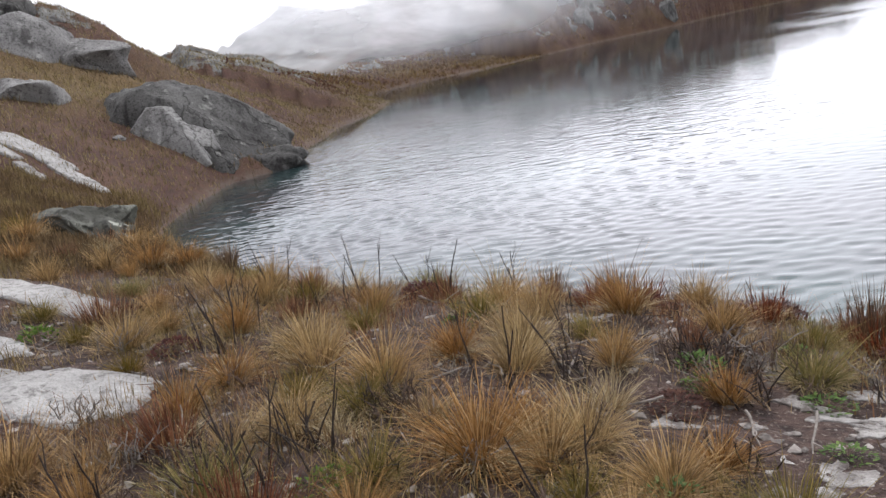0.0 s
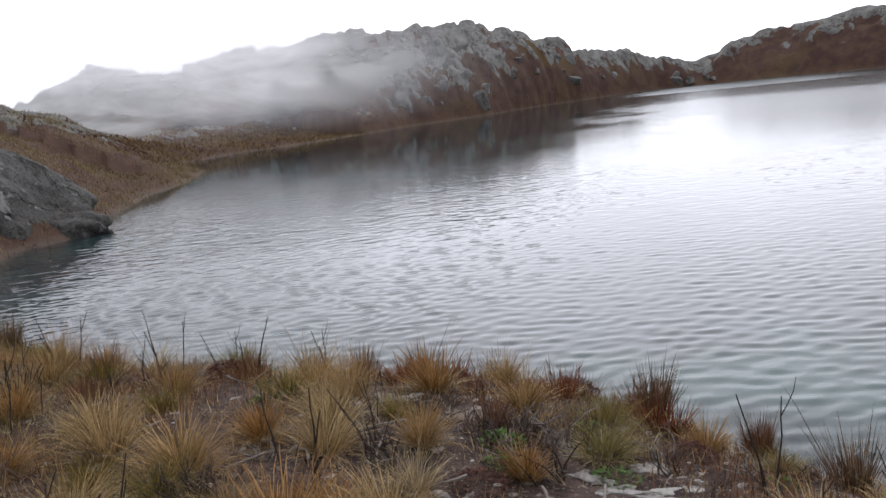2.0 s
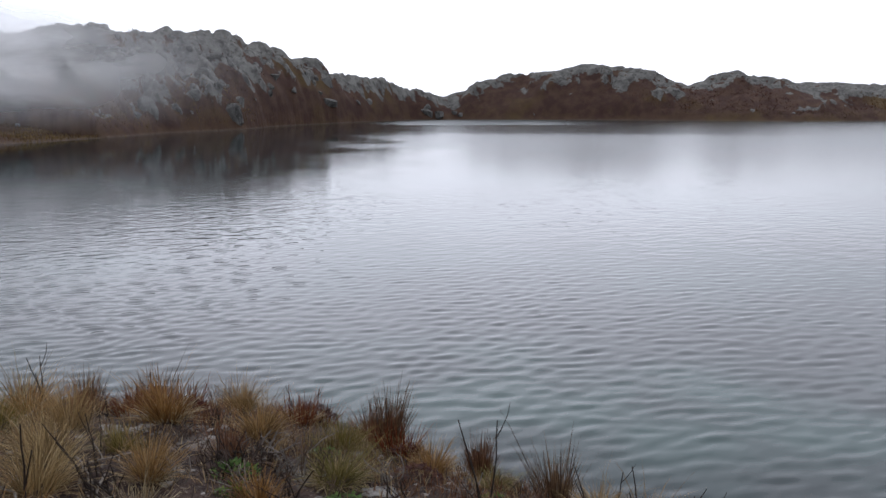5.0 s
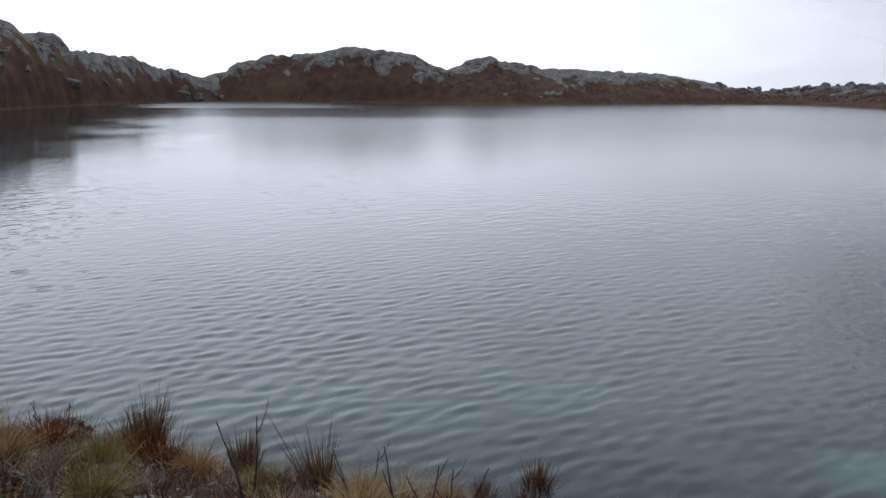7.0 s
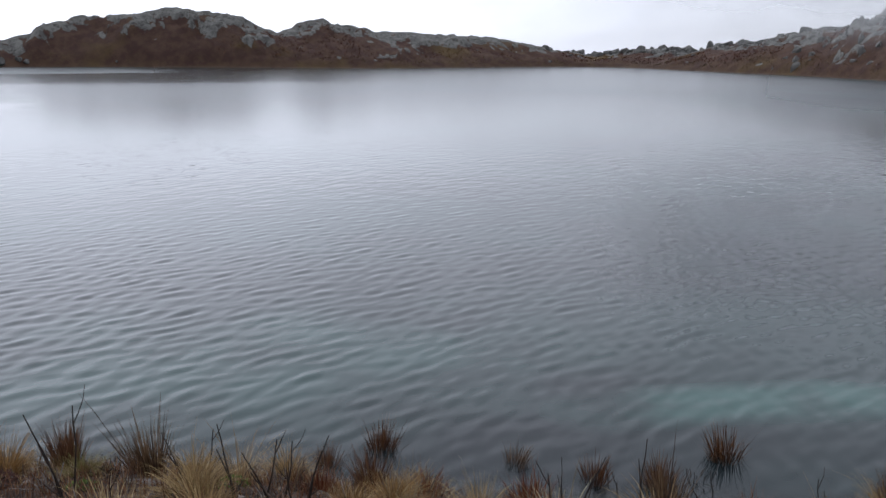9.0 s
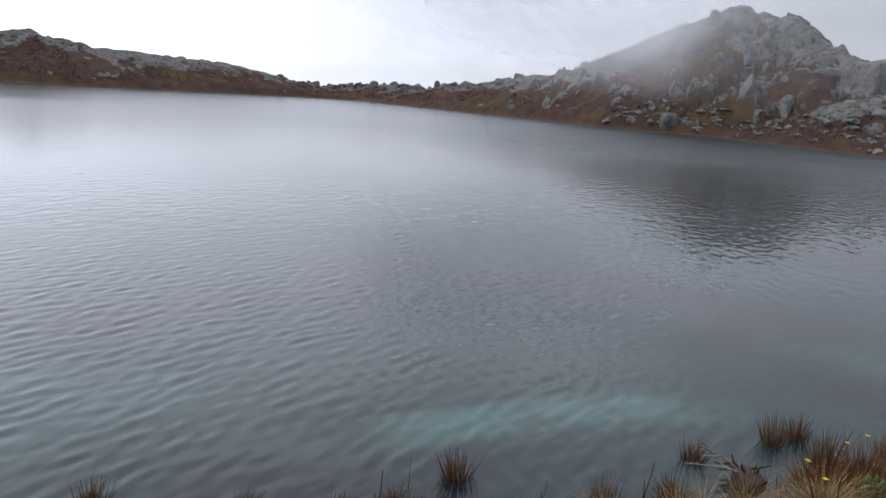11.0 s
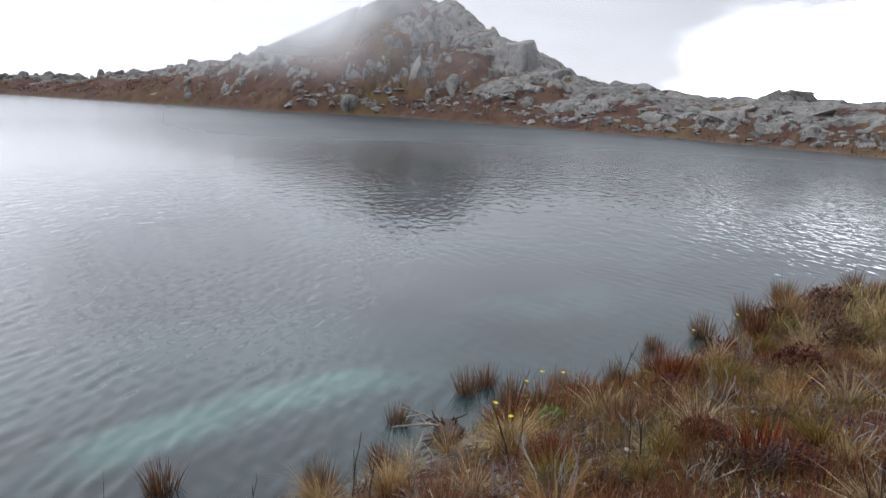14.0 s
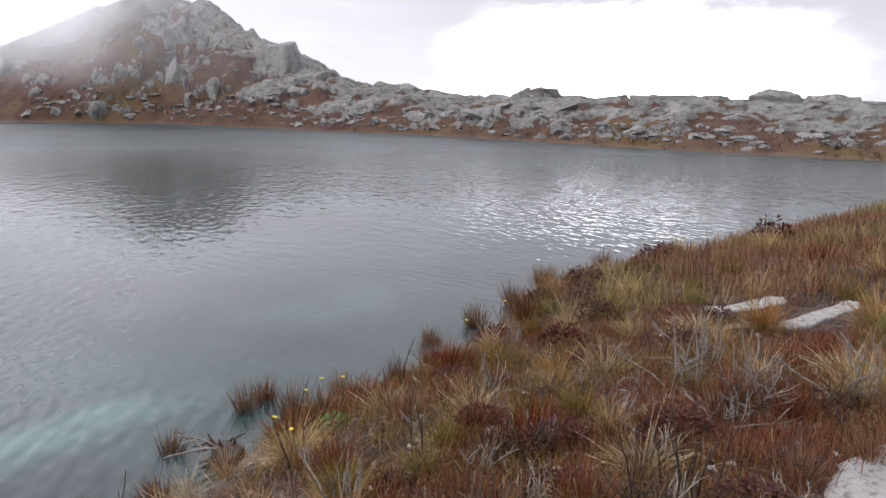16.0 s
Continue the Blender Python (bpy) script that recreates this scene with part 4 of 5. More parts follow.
crags("crags", EAST_RIDGE[11:], 1.3, (0.5, 4.0), (0.4, 1.1), M_CRAG, "knobbly grey rocks along the low eastern skyline", 19, 0.9, 2, 0.6, 0.0)
crags("crags", SOUTH_PEAK, 1.0, (3.0, 18.0), (0.35, 0.95), M_CRAG, "steep grey crags on the cloud-capped southern peak", 14, 2.2, 5, 0.9, -0.6)
crags("crags", [(x, y, 0) for x, y in FAR_SHORE[12:24]], 0.6, (-3.5, -0.45), (0.15, 0.6), M_ROCK, "grey rocks and ledges along the southern waterline", 22, 0.45, 3, 0.6, -0.1)
crags("crags", SOUTH_PEAK, 1.4, (1.5, 19.0), (0.12, 0.4), M_FACE, "pale broken rocks on the southern peak", 18, 1.3, 4, 0.6, -0.1)
crags("crags", SOUTH_SLABS, 1.2, (0.5, 9.5), (0.15, 0.5), M_ROCK, "tumbled grey rocks between bedrock slabs", 15, 0.5, 3, 0.5, -0.15)
rng = np.random.RandomState(21)
for row in range(2):
    for k, (x, y, top, turn) in enumerate(crest_rows(SOUTH_SLABS[:11], (8.0, 9.0)[row], rng, ((0.4, 1.4), (2.5, 7.0))[row])):
        s = rng.uniform(0.9, 1.6) * (0.85, 0.8)[row]
        stone("rock_outcrop", 300 + k + 40 * row, x, y, (s * 1.7, s * 1.05, s * 0.75), M_FACE if (k + row) % 3 else M_ROCK, "blocky grey bedrock outcrop above the lake shore", 4, 0.68, turn + rng.normal(0, 0.2), rng.normal(0.25, 0.15), 16, 0.16, (0.45, 0.85), "rock outcrop", "bedrock blocks along the southern shore", 0.3)
stone("rock_outcrop", 390, 77.6, -25.4, (3.4, 2.0, 2.2), M_FACE, "square-shouldered grey cliff block of the peak", 5, 0.55, 0.4, 0, 14, 0.12, (0.55, 0.9), "rock outcrop", "", 0.4)
stone("rock_outcrop", 391, 79.5, -15.0, (0.9, 0.8, 2.2), M_FACE, "pale leaning slab at the foot of the peak", 4, 0.42, 0.4, 0.3, 8, 0.1, (0.45, 0.75), "rock outcrop", "", 0.6)

# ---------------------------------------------------------------- tussocks of the near bank
G = "tussocks on the near bank"
golden = tussock("tussock", 1, M_GOLD, 640, 0.075, 0.33, 0.95, 1.0, 0.0042, "large golden-brown grass tussock with arching blades", "tussock", G)
slim = tussock("tussock", 2, M_GOLD, 400, 0.06, 0.30, 0.75, 0.75, 0.0042, "golden-brown grass tussock with upright blades", "tussock", G)
green = tussock("tussock", 3, M_OLIVE, 420, 0.08, 0.27, 0.8, 0.85, 0.0042, "olive-green grass tussock over straw-coloured dead leaves", "tussock", G, 0.8)
russet = tussock("tussock", 4, M_RUSSET, 260, 0.11, 0.24, 0.5, 0.25, 0.0055, "short reddish-brown sedge tussock", "tussock", G, 0.25)
reed = tussock("reed_tuft", 5, M_REED, 260, 0.06, 0.34, 0.3, 0.2, 0.0055, "dark brown reed tuft at the water's edge", "reed tuft", "reed tufts along the shore", 0.0)
straw = tussock("tussock", 6, M_STRAW, 150, 0.06, 0.32, 0.9, 0.8, 0.0045, "pale straw-coloured drooping grass tussock", "tussock", G, 0.6)

spots = {"golden": [(-0.17, 2.88, 0, 1.15, 1.0), (-0.55, 3.65, 40, 1.05, 1.0), (0.25, 2.98, 80, 0.9, 1.1), (-0.93, 3.28, 200, 0.85, 0.95), (2.92, 2.49, 10, 0.8, 0.9), (2.6, 2.84, 60, 0.75, 0.9), (4.5, -1.65, 90, 1.0, 0.95), (4.2, -0.44, 15, 0.85, 0.9), (-1.9, 2.9, 30, 1.0, 0.9), (-2.3, 3.0, 70, 0.9, 0.9), (-1.0, 4.3, 5, 0.9, 1.0), (-0.2, 4.0, 25, 0.8, 1.0)],
         "slim": [(0.55, 3.73, 0, 0.9, 1.0), (-1.46, 4.68, 30, 1.0, 1.0), (-0.7, 5.2, 60, 1.0, 1.0), (1.41, 5.01, 20, 0.95, 1.0), (0.33, 4.71, 90, 1.0, 1.05), (-1.52, 5.71, 10, 1.1, 1.0), (-2.2, 6.6, 0, 1.1, 1.0), (-1.3, 6.4, 50, 1.0, 0.9), (4.13, -0.81, 40, 0.9, 0.9), (-1.45, 3.5, 0, 0.9, 0.9), (-0.6, 2.5, 100, 0.8, 0.8), (3.3, 1.9, 0, 0.7, 0.9), (0.9, 5.4, 30, 0.9, 0.9), (-2.0, 5.0, 60, 0.8, 0.9)],
         "green": [(-0.03, 4.74, 0, 1.0, 1.0), (1.45, 3.6, 50, 1.05, 0.9), (-2.95, 5.4, 20, 0.8, 0.9), (-0.75, 4.75, 70, 0.9, 1.0), (1.76, 4.2, 10, 0.9, 0.9), (-1.2, 5.6, 30, 1.0, 1.0), (3.5, -3.9, 30, 0.9, 0.9), (5.2, -3.6, 60, 1.0, 0.9), (2.25, 3.3, 0, 0.7, 0.8), (-1.9, 4.1, 40, 0.6, 1.2)],
         "russet": [(3.5, -2.68, 0, 1.15, 1.1), (2.1, 4.45, 30, 1.0, 1.0), (1.7, 4.75, 60, 1.0, 0.9), (0.5, 5.3, 20, 1.0, 1.0), (1.1, 5.2, 80, 1.0, 1.0), (-0.2, 5.5, 0, 1.0, 1.0), (1.95, 5.0, 40, 1.0, 1.0), (5.5, -2.5, 70, 1.1, 1.0), (5.25, -2.1, 10, 1.1, 1.0), (5.9, -3.4, 0, 1.2, 1.0), (3.0, -1.6, 50, 1.0, 0.8), (2.7, -2.4, 20, 1.1, 0.8), (3.2, -3.4, 0, 1.1, 0.8), (2.3, -3.3, 90, 1.0, 0.7), (-1.2, 6.0, 45, 1.1, 1.0)],
         "reed": [(2.62, 3.98, 0, 0.95, 1.1), (2.2, 4.42, 30, 1.15, 1.1), (3.75, 2.42, 60, 0.85, 0.9), (4.72, 0.47, 90, 1.0, 0.85), (5.5, -1.08, 10, 0.8, 0.9), (4.6, -0.46, 50, 1.0, 0.85), (6.0, -1.76, 70, 1.0, 0.9), (6.15, -1.95, 0, 0.9, 0.9), (5.85, -2.5, 40, 1.0, 0.9), (7.2, -4.62, 20, 1.2, 0.85), (7.75, -5.5, 80, 1.25, 0.85), (8.2, -6.3, 0, 1.4, 0.85), (6.9, -3.9, 30, 0.95, 0.75), (4.06, 1.11, 0, 0.8, 0.8), (4.2, 0.75, 60, 0.9, 0.8), (5.75, -2.05, 20, 1.0, 1.0), (4.0, 1.6, 10, 0.7, 0.8), (3.4, 2.6, 80, 0.7, 0.9), (2.35, 4.9, 0, 1.0, 1.0), (1.5, 5.75, 20, 1.0, 1.1), (0.6, 6.15, 0, 1.0, 1.1), (-0.3, 6.7, 50, 1.0, 1.0), (3.9, -0.2, 10, 0.7, 0.7), (4.9, -0.9, 40, 0.9, 0.7)],
         "straw": [(0.42, 3.3, 0, 0.8, 1.2), (-1.15, 3.1, 50, 0.9, 0.9), (-0.35, 3.25, 20, 0.8, 0.8), (0.1, 4.45, 0, 0.9, 0.9), (1.3, 4.1, 40, 0.7, 0.8), (4.75, -1.3, 70, 0.8, 1.1), (4.55, -1.0, 0, 0.8, 1.0), (5.6, -4.6, 0, 0.9, 0.9)]}
rng = np.random.RandomState(77)
taken = [(r[0], r[1]) for rows in spots.values() for r in rows]
slabs_at = [(-3.35, 6.0), (-3.1, 4.75), (-2.35, 3.85), (-2.9, 3.6), (-2.0, 4.0), (4.95, -6.1), (4.2, -5.9), (4.2, -6.4), (1.8, -3.75), (1.9, -3.4), (1.9, -4.1), (0.6, 3.17), (1.27, 3.07), (1.05, 2.6)]
turns, reach = np.radians(rng.uniform(-34, 156, 6000)), 1.7 + 11.0 * rng.rand(6000) ** 1.4
offs = shore_distance(reach * np.sin(turns), reach * np.cos(turns))
for a, r, s in zip(turns, reach, offs):
    if len(taken) >= 330:
        break
    x, y = r * math.sin(a), r * math.cos(a)
    if s < 0.05 or (x > 0.5 and 0 < y < 3.6 and x < 2.2 and rng.rand() < 0.6) or min((x - p) ** 2 + (y - q) ** 2 for p, q in taken) < (0.2 + 0.018 * r) ** 2 or min((x - p) ** 2 + (y - q) ** 2 for p, q in slabs_at) < 0.16:
        continue
    taken.append((x, y))
    right = math.degrees(a) > 70
    kinds = ["reed", "reed", "russet"] if s < 0.35 else ["russet", "slim", "russet", "green", "straw", "slim"] if right else ["slim", "golden", "green", "russet", "slim", "straw"]
    spots[kinds[rng.randint(len(kinds))]].append((x, y, rng.uniform(0, 360), rng.uniform(0.55, 1.0) * (1 + 0.04 * r), rng.uniform(0.75, 1.05)))
for kind, ob in (("golden", golden), ("slim", slim), ("green", green), ("russet", russet), ("reed", reed), ("straw", straw)):
    plant_out(ob, spots[kind])

# ---------------------------------------------------------------- dead shrubs, herbs, sticks
charred = dead_shrub(201, M_CHAR, 12, 0.24, 0.6, 0.0055, "charred leafless shrub with straight black stems", 1, wander=0.09)
bleached = dead_shrub(202, M_BLEACH, 10, 0.42, 0.7, 0.006, "bleached grey leafless shrub with forked twigs")
bleached_low = dead_shrub(203, M_BLEACH, 8, 0.30, 1.15, 0.0055, "low bleached dead shrub of crooked twigs")
brown = dead_shrub(204, M_BROWN, 10, 0.3, 0.8, 0.005, "brown leafless shrub with crooked twigs")
whip = dead_shrub(205, M_CHAR, 3, 0.40, 0.2, 0.0052, "single thin charred stem standing upright", 1, wander=0.08)
plant_out(charred, [(2.85, 3.73, 0, 0.5, 1.1), (2.79, 3.86, 90, 0.6, 1.0), (-0.85, 3.0, 20, 1.0, 1.0), (0.35, 3.6, 60, 0.9, 1.0), (1.05, 3.35, 0, 1.1, 0.9), (1.0, 3.9, 40, 1.0, 0.9), (0.8, 2.75, 100, 0.9, 0.8), (-0.55, 3.35, 10, 0.9, 0.8), (-1.6, 5.3, 0, 1.0, 1.1), (1.65, 3.3, 10, 0.7, 0.9), (-0.5, 2.75, 70, 0.8, 0.8), (3.4, -2.4, 0, 0.9, 1.0), (3.55, -2.5, 50, 0.8, 1.0), (2.5, -2.55, 0, 0.8, 0.8), (4.35, 0.55, 0, 0.7, 1.0), (3.9, 0.2, 60, 0.7, 0.9), (2.2, 3.75, 30, 0.6, 0.9), (-2.1, 2.75, 10, 0.9, 1.0), (-1.1, 2.75, 10, 1.0, 1.0)])
plant_out(bleached, [(3.44, -1.54, 0, 0.9, 1.1), (3.5, -3.9, 40, 1.15, 1.1), (3.25, -4.15, 90, 1.1, 1.0), (2.65, -4.35, 20, 1.1, 1.1), (2.45, -4.6, 0, 1.2, 1.1), (3.0, -4.0, 70, 1.0, 0.9), (3.9, -4.5, 10, 1.0, 1.0), (4.4, -0.95, 30, 0.7, 0.8), (3.7, -1.35, 80, 0.7, 0.9), (1.2, 3.75, 0, 0.8, 0.6), (5.6, -4.0, 0, 0.8, 0.8), (2.9, -3.6, 0, 0.8, 0.8)])
plant_out(bleached_low, [(3.35, -2.3, 0, 0.9, 0.9), (2.45, -2.65, 40, 1.0, 0.8), (1.25, 4.0, 80, 1.1, 0.8), (0.95, 3.55, 0, 0.9, 0.7), (-0.6, 3.5, 30, 0.8, 0.6), (2.9, -3.0, 60, 1.0, 0.8), (3.45, -3.3, 10, 1.0, 0.8), (-1.75, 5.6, 20, 0.9, 0.7), (-0.75, 5.0, 0, 0.7, 0.8), (0.1, 2.6, 40, 0.7, 0.5), (4.3, -1.9, 0, 0.8, 0.8), (-1.9, 5.9, 80, 0.9, 0.6), (2.2, -3.0, 80, 0.9, 0.7)])
plant_out(brown, [(-0.4, 3.3, 0, 1.0, 0.8), (-0.75, 5.3, 40, 1.0, 1.0), (1.35, 3.7, 10, 1.1, 0.8), (-2.0, 5.7, 60, 1.0, 0.7), (-1.35, 2.6, 0, 0.9, 0.7), (3.0, -2.0, 30, 1.0, 0.8), (2.6, -2.0, 0, 1.0, 0.8), (0.75, 3.0, 40, 0.8, 0.6), (-2.4, 5.2, 0, 0.8, 0.7), (2.9, -2.9, 0, 1.0, 0.9), (4.9, -4.8, 0, 1.0, 0.9), (4.4, -4.2, 60, 1.0, 0.9), (-1.6, 3.9, 60, 0.8, 0.8)])
plant_out(whip, [(-0.77, 5.9, 0, 1.1, 1.3), (-0.4, 6.0, 40, 1.0, 1.1), (0.25, 5.4, 90, 1.0, 1.1), (0.3, 3.75, 60, 0.9, 1.1), (-1.02, 2.95, 20, 1.0, 1.0), (3.7, 0.4, 0, 0.8, 1.0), (3.75, -0.1, 30, 0.8, 1.0), (-1.55, 5.05, 70, 1.0, 1.0), (1.9, 5.1, 0, 0.9, 0.9), (2.95, 3.55, 10, 0.5, 0.9), (4.05, 1.0, 50, 0.7, 0.9), (-1.6, 6.6, 30, 1.2, 1.1)])
tangle = dead_shrub(206, M_TANGLE, 26, 0.24, 1.25, 0.0045, "dark tangled heather clump of fine dead twigs", 4, "heather clumps on the bank")
tangle["category"] = "heather"
leafy = herb(303, 0.2, 0.19, 0.035, 420, M_BUSH, "heather_clump", "dense dark red-brown heather clump on the bank", "heather")
plant_out(tangle, [(0.95, 3.75, 0, 1.1, 0.9), (1.2, 3.95, 60, 1.1, 0.8), (0.75, 4.2, 20, 1.0, 0.9), (1.45, 3.85, 100, 0.9, 0.8), (-0.42, 3.28, 0, 1.0, 0.9), (-1.15, 5.35, 40, 1.0, 0.8), (-2.1, 5.3, 80, 0.9, 0.6), (-0.1, 4.5, 10, 0.9, 0.8), (0.2, 2.75, 50, 0.8, 0.7), (-1.3, 2.9, 0, 0.9, 0.8),
                   (2.3, 3.2, 70, 0.8, 0.7), (3.35, -2.55, 0, 1.1, 1.1), (2.6, -2.6, 30, 1.0, 0.9), (3.1, -3.7, 60, 1.2, 1.2), (2.8, -4.2, 0, 1.2, 1.2), (3.7, -4.1, 40, 1.1, 1.1), (2.4, -3.3, 90, 1.0, 0.9), (4.1, -3.2, 20, 1.0, 0.9), (3.6, -1.8, 70, 0.9, 0.9), (4.6, -4.9, 0, 1.1, 1.0), (2.3, -4.4, 50, 1.2, 1.1)])
plant_out(leafy, [(3.3, -2.7, 0, 1.0, 1.0), (2.5, -2.2, 40, 0.9, 0.7), (2.9, -2.4, 80, 0.8, 0.7), (3.0, -3.3, 10, 1.1, 0.9), (2.2, -2.9, 60, 1.0, 0.7), (4.5, -3.9, 0, 1.0, 0.9), (5.4, -4.4, 30, 1.1, 0.9), (5.9, -5.2, 70, 1.1, 1.0), (6.5, -5.6, 0, 1.2, 1.0), (3.9, -2.6, 50, 0.8, 0.7), (5.1, -3.1, 20, 0.9, 0.8), (6.2, -4.2, 90, 1.0, 0.9),
                  (7.0, -5.3, 0, 1.2, 1.0), (4.8, -5.6, 40, 1.0, 0.9), (1.85, 4.9, 0, 0.9, 0.9), (1.0, 4.9, 30, 0.8, 0.8), (-0.4, 5.7, 60, 0.9, 0.8), (0.7, 3.3, 0, 0.7, 0.5), (-1.75, 4.4, 20, 0.7, 0.6), (-2.5, 5.6, 0, 0.8, 0.6), (1.9, 3.5, 80, 0.7, 0.6), (2.05, 3.95, 10, 0.8, 0.7)])
rng = np.random.RandomState(123)
extra = []
while len(extra) < 210:
    a, r = radians(rng.uniform(-33, 154)), rng.uniform(1.9, 6.5)
    x, y = r * math.sin(a), r * math.cos(a)
    if shore_distance(np.array([x]), np.array([y]))[0] > 0.2 and min((x - p) ** 2 + (y - q) ** 2 for p, q in slabs_at) > 0.12:
        extra.append((charred, bleached_low, brown, bleached if math.degrees(a) > 90 and len(extra) % 3 == 0 else whip)[rng.randint(4)])
        copy_thing(extra[-1], put(extra[-1], x, y, rng.uniform(0, 360), rng.uniform(0.6, 1.05), rng.uniform(0.6, 1.0)))
clump = herb(301, 0.13, 0.09, 0.035, 120)
plant_out(clump, [(-2.75, 4.9, 0, 1.1, 1.0), (-0.15, 4.6, 40, 0.9, 0.8), (0.95, 3.75, 80, 1.0, 0.9), (1.35, 3.3, 0, 0.9, 0.6), (0.45, 2.55, 20, 0.9, 0.7), (-0.75, 2.75, 60, 0.9, 0.6), (0.85, 3.5, 0, 0.7, 0.7), (1.55, 4.0, 0, 0.7, 0.7), (5.3, -2.1, 0, 0.8, 1.2), (4.75, -2.0, 30, 0.9, 1.2), (2.1, 3.1, 0, 0.6, 0.6), (2.5, 2.5, 50, 0.7, 0.6), (6.6, -5.2, 0, 1.2, 1.3), (3.0, -4.9, 0, 0.9, 0.9), (1.15, 2.75, 0, 0.7, 0.6)])
bush = herb(302, 0.38, 0.42, 0.07, 420, M_BUSH, "low_bush", "low dark reddish-brown leafy bush on the bank", "bush")
plant_out(bush, [(7.6, -7.6, 0, 0.8, 1.0), (7.85, -8.1, 50, 0.7, 0.9), (8.0, -10.4, 20, 1.0, 1.0), (7.3, -6.2, 80, 0.8, 0.8), (7.2, -7.0, 10, 0.7, 0.7)])


def flower(seed):
    base = new("yellow_flower")
    part("stalk", *tube([(0, 0, -0.02), (0.01, 0, 0.12), (0.015, 0.01, 0.24)], (0.003, 0.0025, 0.002), 4), M_LEAF, base)
    rng = np.random.RandomState(seed)
    a = np.linspace(0, 2 * np.pi, 12, endpoint=False)
    v, f = blades(np.full(12, 0.015), np.full(12, 0.01), np.full(12, 0.24), 0.022, np.full(12, 1.1), a, 0.3, 0.012, rng)
    part("corolla", v, f, M_FLOWER, base, "yellow petals")
    return tagged(base, "small yellow flower on a thin stalk in the sedge", "flower", "yellow flowers")


plant_out(flower(1), [(4.62, -1.52, 0, 1.1, 1.1), (5.3, -2.15, 30, 0.9, 1.2), (5.05, -2.2, 60, 0.9, 1.2), (5.0, -1.9, 0, 0.9, 1.2), (4.3, -1.6, 10, 0.9, 1.1), (6.2, -3.9, 0, 1.0, 1.2), (6.6, -4.6, 0, 1.0, 1.2)])


def driftwood():
    """A washed-up root: a knotted dark stump with pale forked branches over the water."""
    rng = np.random.RandomState(9)
    base = new("driftwood_root")
    for _ in range(18):
        way = rng.normal(size=3) * (1, 1, 0.2)
        pts, _ = twig_line(rng, rng.normal(0, 0.05, 3), way / np.linalg.norm(way), rng.uniform(0.1, 0.26), 4, 0.4)
        part("root", *tube(pts, np.linspace(0.016, 0.005, 5)), M_CHAR, base)
    part("stump", *rock_shape(3, (0.16, 0.11, 0.07), 3, 8, 0.25), M_CHAR, base, "knotted dark stump")
    for way in ((0.35, 0.75, 0.22), (0.1, 0.85, 0.12), (0.6, 0.4, 0.3)):
        pts, d = twig_line(rng, (0.02, 0.05, 0.04), np.array(way) / np.linalg.norm(way), 0.34, 6, 0.16)
        side, _ = twig_line(rng, pts[3], d + rng.normal(0, 0.3, 3), 0.14, 3)
        part("branch", *join([tube(pts, np.linspace(0.012, 0.005, 7)), tube(side, np.linspace(0.007, 0.003, 4))]), M_BLEACH, base, "bleached white branch")
    base.matrix_basis = Matrix.Translation((5.2, -1.42, 0.07)) @ pose(0, 0, 0, 0, 0, 20) @ Matrix.Diagonal((1.1, 1.1, 0.7, 1))
    return tagged(base, "washed-up root with bleached branches at the water's edge", "driftwood")


driftwood()


def fallen_stick(seed, length):
    rng = np.random.RandomState(seed)
    pts, d = twig_line(rng, (-length / 2, 0, 0), (1, 0, 0), length, 6, 0.18)
    pts = [p * (1, 1, 0.3) for p in pts]
    side, _ = twig_line(rng, pts[3], (0.7, 0.6, 0.25), length * 0.3, 3)
    return tagged(fast_mesh("fallen_stick", *join([tube(pts, np.linspace(0.007, 0.003, 7)), tube(side, np.linspace(0.004, 0.002, 4), 4)]), M_BLEACH), "bleached dead stick lying on the ground", "stick", "fallen sticks")


rng = np.random.RandomState(88)
for k in range(5):
    rows = []
    while len(rows) < 22:
        a, r = radians(rng.uniform(-30, 152)), rng.uniform(2.0, 6.0)
        x, y = r * math.sin(a), r * math.cos(a)
        if shore_distance(np.array([x]), np.array([y]))[0] > 0.15:
            rows.append((x, y, rng.uniform(0, 360), rng.uniform(0.6, 1.2), 1.0))
    stick = fallen_stick(400 + k, 0.22 + 0.07 * k)
    for j, (x, y, turn, scale, _) in enumerate(rows):
        m = put(stick, x, y, turn, scale, 1.0, ground_at(x, y) + 0.025, rng.uniform(-12, 12))
        if j:
            copy_thing(stick, m)
        else:
            first = m
    stick.matrix_basis = first

# ---------------------------------------------------------------- sward, heath and grit that nobody could count
def scatter(rng, n, az, r, keep):
    """Places spread evenly over a sector of the plan, where keep(x, y, shore) holds."""
    a = np.radians(rng.uniform(az[0], az[1], n))
    d = np.sqrt(rng.uniform(r[0] ** 2, r[1] ** 2, n))
    x, y = d * np.sin(a), d * np.cos(a)
    s = shore_distance(x, y)
    ok = keep(x, y, s)
    return x[ok], y[ok], s[ok]


